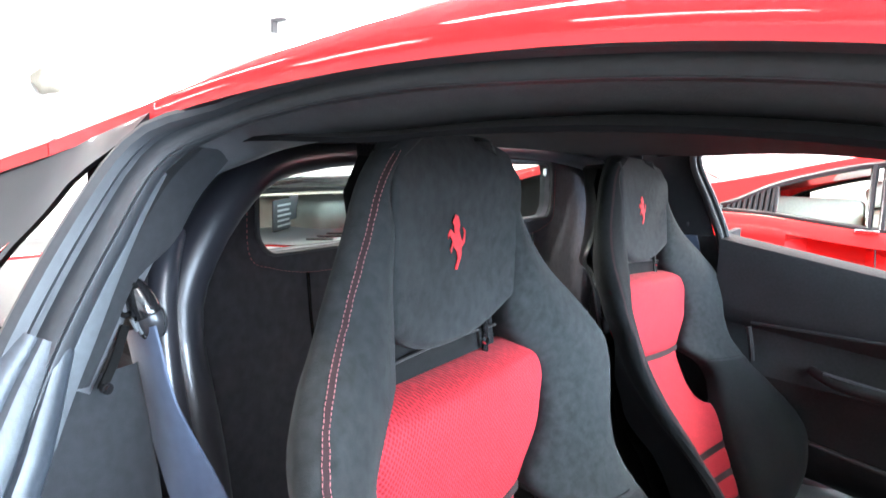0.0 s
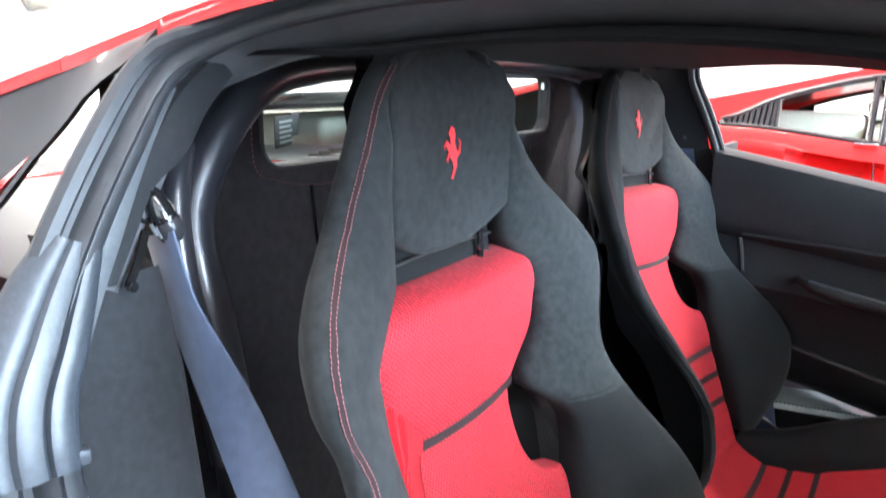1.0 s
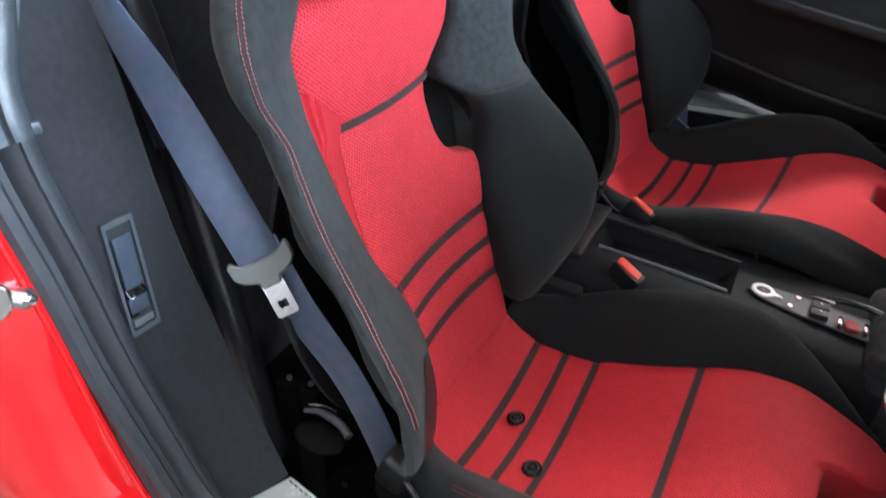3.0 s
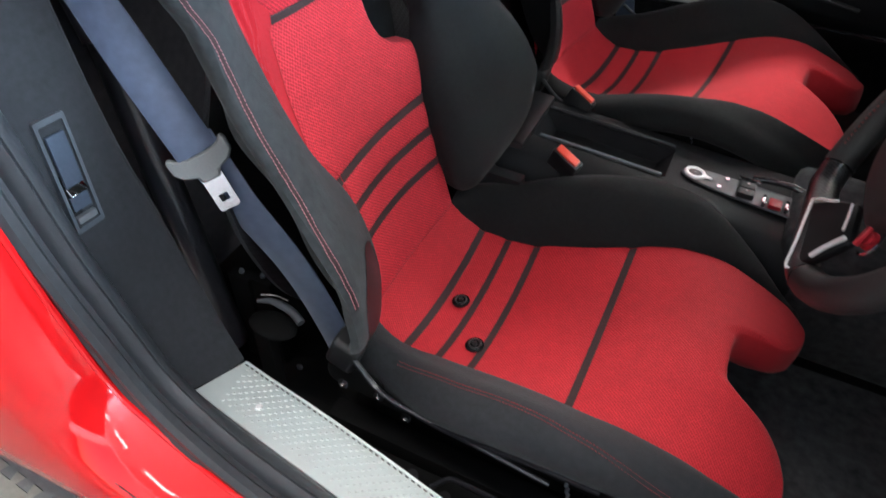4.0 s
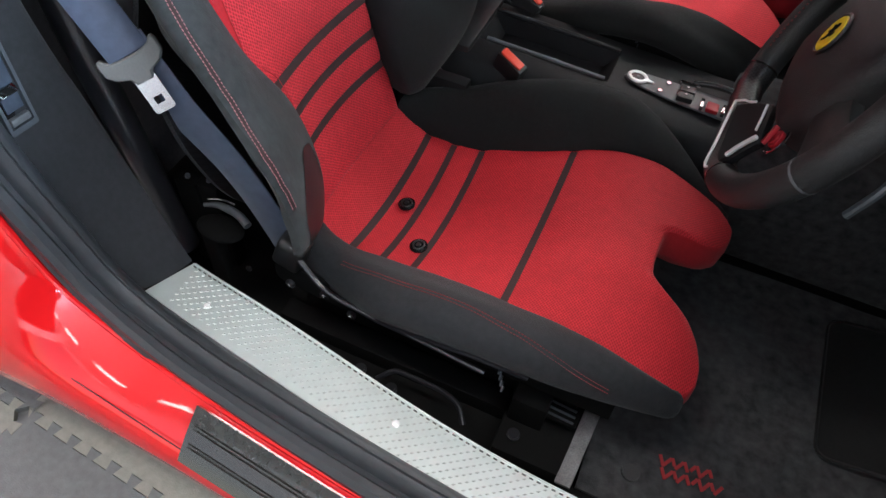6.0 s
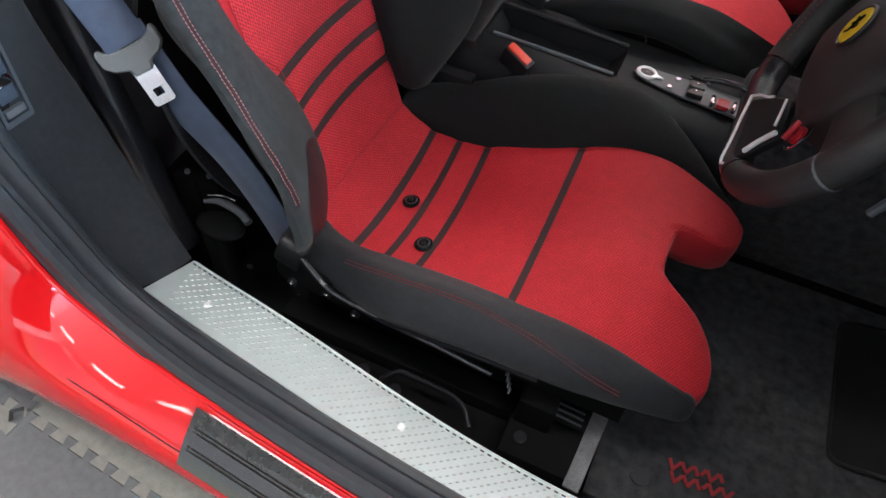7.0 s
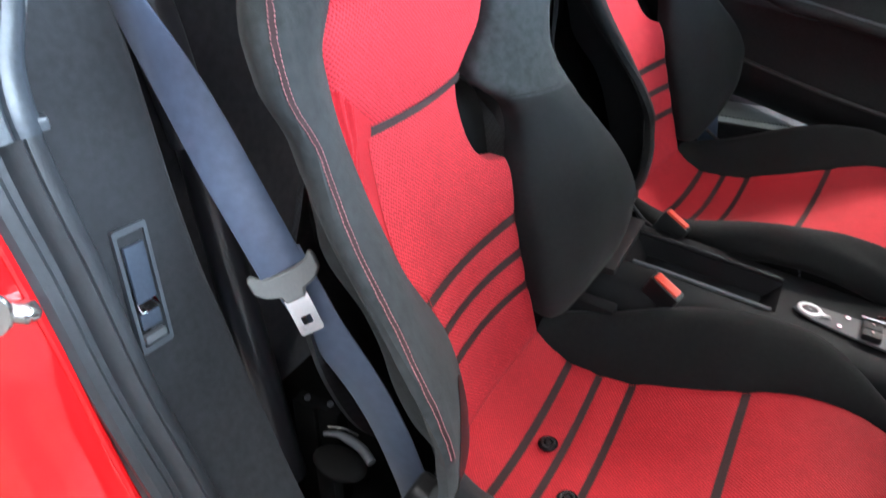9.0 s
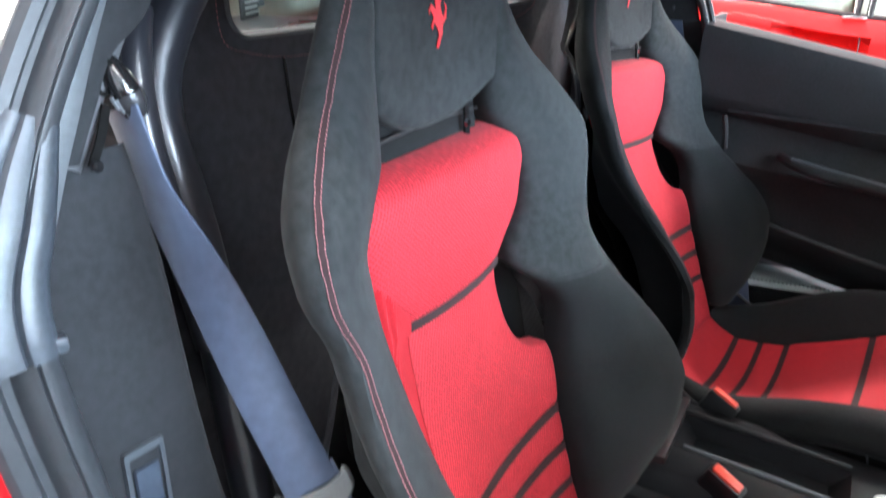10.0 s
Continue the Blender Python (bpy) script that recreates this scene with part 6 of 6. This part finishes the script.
    k = part("rotary_switch", placed(disc(0.0100, 0.010, 22, 0.003), m @ pose(0.050, 0.112, 0.001)), KNOB_RED, w, "red rotary switch")
    part("pointer", placed(box(-0.011, 0.011, -0.0025, 0.0025, 0, 0.005, 0.001), m @ pose(0.050, 0.112, 0.007, 0, 0, 40)), KNOB_RED, k)
    part("collar", placed(tube([(0.0165 * math.cos(a), 0.0165 * math.sin(a), 0) for a in np.linspace(0.5, 3.0, 18)], 0.0015, 6), m @ pose(0.049, 0.112, 0.001)), CHROME, k, "bright crescent round the switch")
    part("column", placed(disc(0.045, 0.20, 24, 0.004), m @ pose(0, 0, -0.14)), DARK_PLASTIC, w, "black steering column shroud")
    for sgn in (-1, 1):
        part("shift_paddle", placed(box(-0.06, 0.01, sgn * 0.065 - 0.014, sgn * 0.065 + 0.014, -0.070, -0.065, 0.002), m), UNDER_BLACK, w, "black shift paddle")
    part("stalk", tube([(0.794, -0.50, 0.717), (0.806, -0.498, 0.752), (0.83, -0.46, 0.80)], 0.0045, 8, 10), BEZEL, w, "dark grey stalk behind the rim")


WHEEL_TURN, BADGE_LEAN = 172.5, -4.0
steering_wheel()


# ---- floor mat and footwell ----
def floor_mat():
    mat = thing("floor_mat", (0.95, -0.42, 0.196), "black carpet mat with red embroidery in the footwell", "floor mat")
    rows = []
    for x in np.linspace(0.675, 1.28, 30):
        rows.append([(x, y, 0.203 + 0.25 * max(0, x - 1.05) ** 1.5 + 0.0025 * math.sin(9 * x + 5 * y)) for y in np.linspace(-0.655, -0.13, 26)])
    part("carpet", sheet(rows, 0.006, (0, 0, -1)), CARPET, mat, "worn black carpet pile")
    # embroidered lettering as plain bars
    for row, n in ((0, 9), (1, 10)):
        for k in range(n):
            x, y = 0.783 + 0.0092 * k + 0.006 * row, -0.5600 - 0.0190 * row + 0.0010 * k
            tall = 0.0105 - 0.0030 * (k * 7 % 3)
            part("embroidery_bar", placed(box(-0.0026, 0.0026, -tall, 0.0085, 0, 0.0014, 0.0006), pose(x, y, 0.2055, 0, 0, -32 if k % 2 else 26)), THREAD_DARK, mat, "red embroidered bar")
    part("heel_pad", placed(plate(rounded(0.212, 0.272, 0.02), 0.005, 0.001), pose(1.10, -0.32, 0.2290, 0, -9.6, 0)), BLACK_CLOTH, mat, "black heel pad")
    part("heel_pad_rim", tube([(x, y, 0.215 + 0.17 * (x - 1.0)) for x, y in rounded(0.21, 0.27, 0.02, 5, 1.10, -0.32)], 0.003, 6), DARK_PLASTIC, mat)
    for x, y in ((0.745, -0.60), (1.02, -0.20)):
        part("mat_clip", placed(disc(0.014, 0.004, 20, 0.001), pose(x, y, 0.207)), LEATHER, mat)


floor_mat()
part("mat_edge", placed(box(-0.012, 0.012, -0.075, 0.075, 0, 0.006, 0.002), pose(0.660, -0.600, 0.232, 0, -8, -4)), EDGE_GREY, CAR, "grey metal floor edge strip")
part("seat_mount", box(0.54, 0.655, -0.665, -0.52, 0.19, 0.236, 0.008), UNDER_BLACK, CAR, "black seat mounting plate")
part("mount_stud", placed(disc(0.010, 0.008, 16, 0.002), pose(0.565, -0.635, 0.24)), SATIN_BLACK, CAR)
for x, y in ((0.36, -0.63), (0.30, -0.62)):
    part("floor_bolt", placed(disc(0.010, 0.012, 14, 0.003), pose(x, y, 0.201)), SATIN_BLACK, CAR)


# ---- the other red car ----
def parked_car(ox, oy):
    c = thing("parked_car", (ox, oy + 0.8, GROUND), "red classic sports car with black side louvres, parked alongside", "car", "parked cars")
    P = lambda x, y, z: (ox + x, oy + y, z)
    belt = curve((-1.9, 0.93), (-0.9, 0.985), (-0.25, 0.985), (0.3, 0.935), (1.0, 0.90), (2.2, 0.78))
    deck = curve((-2.1, 0.95), (-1.2, 1.02), (-0.75, 1.07), (-0.4, 1.13), (-0.1, 1.195), (0.3, 1.285), (0.7, 1.315), (1.0, 1.20), (1.5, 0.96), (2.3, 0.78))
    # lower body: both flanks with a crease and an air scoop
    for s in (0, 1):
        rows = []
        for x in np.linspace(-2.1, 2.3, 60):
            b = belt(x)
            end = max(0, abs(x - 0.1) - 1.7) / 0.5
            inset = 0.10 * end**2
            prof = [(0.02, b), (0.0, b - 0.012), (-0.02, b - 0.07), (-0.025, b - 0.10), (-0.01, b - 0.20), (-0.03, b - 0.33), (-0.06, b - 0.45), (-0.03, 0.32), (0.05, 0.22)]
            if 0.0 < x < 0.3:
                prof[3] = (0.12, b - 0.085)
                prof[4] = (0.09, b - 0.19)
            rows.append([P(x, (inset + y) if s == 0 else 1.7 - inset - y, z) for y, z in prof])
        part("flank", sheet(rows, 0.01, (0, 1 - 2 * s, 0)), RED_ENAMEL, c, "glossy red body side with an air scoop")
    # rear deck, roof and bonnet as one skin with the cabin below it
    rows = []
    for x in np.linspace(-2.1, 2.3, 60):
        z = deck(x)
        w = 0.24 if -0.5 < x < 1.2 else 0.10
        rows.append([P(x, y, z - 0.05 * ((y - 0.85) / 0.85) ** 2 - 0.015) for y in np.linspace(w, 1.7 - w, 9)])
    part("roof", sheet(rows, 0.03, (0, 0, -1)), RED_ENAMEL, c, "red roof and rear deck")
    for s in (0, 1):
        Q = lambda x, y, z: P(x, y if s == 0 else 1.7 - y, z)
        # sail panel over the louvres and along the roof edge
        rows = []
        glass_top = curve((-0.36, 0.995), (-0.25, 1.02), (-0.1, 1.095), (0.1, 1.16), (0.3, 1.205), (0.6, 1.222), (0.95, 1.16), (1.35, 0.95))
        for x in np.linspace(-2.0, 1.35, 50):
            lo = belt(x) if x < -0.34 else glass_top(x)
            z = deck(x) - 0.05
            rows.append([Q(x, 0.02 + 0.13 * (lo - belt(x)) / 0.3, lo), Q(x, 0.022 + 0.13 * (z - belt(x)) / 0.3, z + 0.012), Q(x, 0.25 if x > -0.6 else 0.14, deck(x) - 0.030)])
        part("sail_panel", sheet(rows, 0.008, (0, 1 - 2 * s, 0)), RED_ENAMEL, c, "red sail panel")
        # window band: surround, louvres, panes, pillar
        t = lambda x, k: Q(x, 0.022 + 0.13 * k * (glass_top(x) - belt(x)) / 0.3, belt(x) + (glass_top(x) - belt(x)) * k)
        edge = [t(x, 0.0) for x in np.linspace(-0.29, 1.33, 24)] + [t(x, 1.0) for x in np.linspace(1.33, -0.29, 30)]
        part("window_surround", tube(edge + edge[:1], 0.014, 6), DARK_PLASTIC, c, "black window surround")
        for i in range(9):
            x = -0.262 + 0.0225 * i
            part("louvre", tube([t(x, 0.03), t(x + 0.004, 0.97)], 0.010, 6), DARK_PLASTIC, c)
        part("louvre_backing", sheet([[tuple(Vector(t(x, k)) + Vector((0, 0.02 * (1 - 2 * s), 0))) for k in (0, 0.5, 1)] for x in np.linspace(-0.29, -0.065, 8)]), GLOSS_BLACK, c)
        for name, xa, xb in (("quarter_pane", -0.055, 0.285), ("door_pane", 0.345, 1.30)):
            pane = part(name, sheet([[t(x, k) for k in (0, 0.5, 1)] for x in np.linspace(xa, xb, 12)]), PANE, c, "clear side window")
            pane.visible_shadow = False
        for xa, wd in ((-0.068, 0.010), (0.290, 0.014), (0.336, 0.014)):
            part("pillar", tube([t(xa, 0), t(xa, 0.5), t(xa, 1)], wd, 8), GLOSS_BLACK, c, "black window pillar")
        part("door_gap", tube([Q(0.315, 0.004, belt(0.315) - 0.01), Q(0.33, -0.032, belt(0.3) - 0.2), Q(0.34, -0.07, 0.4)], 0.003, 6), GLOSS_BLACK, c)
        part("door_pull", box(*sorted((Q(0.24, 0, 0)[0], Q(0.33, 0, 0)[0])), *sorted((Q(0, -0.012, 0)[1], Q(0, 0.01, 0)[1])), belt(0.3) - 0.012, belt(0.3) + 0.004, 0.004), CHROME, c)
        for x in (-1.25, 1.30):
            w = part("wheel", placed(disc(0.31, 0.2, 32, 0.03), Matrix.Translation(Q(x, 0.14, GROUND + 0.31)) @ pose(0, 0, 0, 90)), TYRE, c, "black tyre")
            part("rim", placed(disc(0.19, 0.21, 24, 0.01), Matrix.Translation(Q(x, 0.138, GROUND + 0.31)) @ pose(0, 0, 0, 90)), STEEL, w, "silver wheel rim")
    # cream interior
    part("rear_shelf", box(ox - 0.25, ox + 0.26, oy + 0.35, oy + 1.35, 0.78, 1.06, 0.05, 4), CREAM, c, "cream rear shelf")
    for y in (0.3, 0.95):
        part("seat_back", placed(box(-0.07, 0.07, 0, 0.46, -0.3, 0.3, 0.05, 4), pose(ox + 0.42, oy + y, 0.72, 0, -18, 0)), CREAM, c, "cream seat back")
        part("head_rest", placed(box(-0.04, 0.04, 0.1, 0.36, 0.31, 0.42, 0.03, 3), pose(ox + 0.42, oy + y, 0.72, 0, -18, 0)), CREAM, c)
    part("dashboard", box(ox + 0.95, ox + 1.3, oy + 0.2, oy + 1.5, 0.70, 0.93, 0.05, 3), CREAM, c, "cream dashboard")
    part("under_body", box(ox - 1.8, ox + 1.9, oy + 0.15, oy + 1.55, 0.25, 0.6, 0.03), GLOSS_BLACK, c)
    return c


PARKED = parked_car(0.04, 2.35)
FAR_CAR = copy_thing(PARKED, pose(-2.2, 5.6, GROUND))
tagged(FAR_CAR, "another red classic sports car parked by the wall", "car")


# ---- wall fittings ----
def wall_blob():
    t = thing("hanging_bag", (-8.86, 3.98, 2.09), "small crumpled grey bag hanging by the wall", "bag")
    bm = bmesh.new()
    bmesh.ops.create_icosphere(bm, subdivisions=3, radius=0.16)
    for v in bm.verts:
        v.co *= 1 + 0.35 * noise.noise(v.co * 9)
    part("cloth", placed(bm, pose(-8.86, 3.98, 2.07)), TILE_GREY, t)
    part("hook", tube([(-9.0, 3.98, 2.30), (-8.86, 3.98, 2.30), (-8.86, 3.98, 2.16)], 0.01, 6), STEEL, t)


wall_blob()
SPEAKER = thing("wall_bracket", (-7.8, Y1, 3.1), "small grey bracket high on the white wall", "bracket")
part("arm", box(-7.84, -7.79, Y1 - 0.1, Y1, 3.08, 3.25, 0.01), GREY_PLASTIC, SPEAKER)
part("shelf", box(-7.84, -7.60, Y1 - 0.1, Y1, 3.25, 3.29, 0.01), GREY_PLASTIC, SPEAKER)
CAB = thing("tool_cabinet", (-8.4, -0.5, GROUND), "pale tool cabinet against the white wall", "cabinet")
part("body", box(-8.8, -8.2, -1.6, 0.6, GROUND, 1.15, 0.02), CREAM, CAB)
for k in range(4):
    part("drawer", box(-8.2, -8.18, -1.55 + 0.54 * k, -1.05 + 0.54 * k, 0.2, 1.08, 0.008), CREAM, CAB)
    part("handle", box(-8.18, -8.16, -1.45 + 0.54 * k, -1.15 + 0.54 * k, 0.95, 0.97, 0.004), STEEL, CAB)


# ---- floor tiles with toothed joints ----
def tiles():
    size, tooth = 0.5, 0.017

    def side(n):
        """Offsets along one side: a dovetailed row of teeth."""
        pts = []
        for i in range(n):
            s0 = i / n
            pts += [(s0 + 0.34 / n, 0), (s0 + 0.24 / n, 1), (s0 + 0.76 / n, 1), (s0 + 0.66 / n, 0)]
        return pts

    teeth = side(11)
    loop = []
    for k in range(4):
        for s, h in teeth:
            if k == 0:
                q = (-size / 2 + s * size, -size / 2 + tooth * h)
            elif k == 1:
                q = (size / 2 + tooth * h, -size / 2 + s * size)
            elif k == 2:
                q = (-size / 2 + (1 - s) * size, size / 2 + tooth * h)
            else:
                q = (-size / 2 + tooth * h, -size / 2 + (1 - s) * size)
            loop.append((q[0] * 0.9975, q[1] * 0.9975))
    meshes = []
    for mat in (TILE_GREY, TILE_DARK):
        bm = bmesh.new()
        lo = [bm.verts.new((x, y, -0.014)) for x, y in loop]
        hi = [bm.verts.new((x, y, 0.0)) for x, y in loop]
        bm.faces.new(hi)
        for i in range(len(lo)):
            j = (i + 1) % len(lo)
            bm.faces.new((lo[i], lo[j], hi[j], hi[i]))
        bmesh.ops.recalc_face_normals(bm, faces=bm.faces)
        me = bpy.data.meshes.new("floor_tile")
        bm.to_mesh(me)
        bm.free()
        me.materials.append(mat)
        meshes.append(me)
    for i in range(-5, 7):
        for j in range(-5, 5):
            ob = new("floor_tile", meshes[(i + j) % 2])
            x, y = size * (i + 0.5), size * (j + 0.5)
            ob.matrix_world = pose(TILE_X + 0.9962 * x + 0.0872 * y, TILE_Y - 0.0872 * x + 0.9962 * y, GROUND, 0, 0, -5)
            ob.parent = FLOOR


TILE_X, TILE_Y = -0.232, -0.881
tiles()
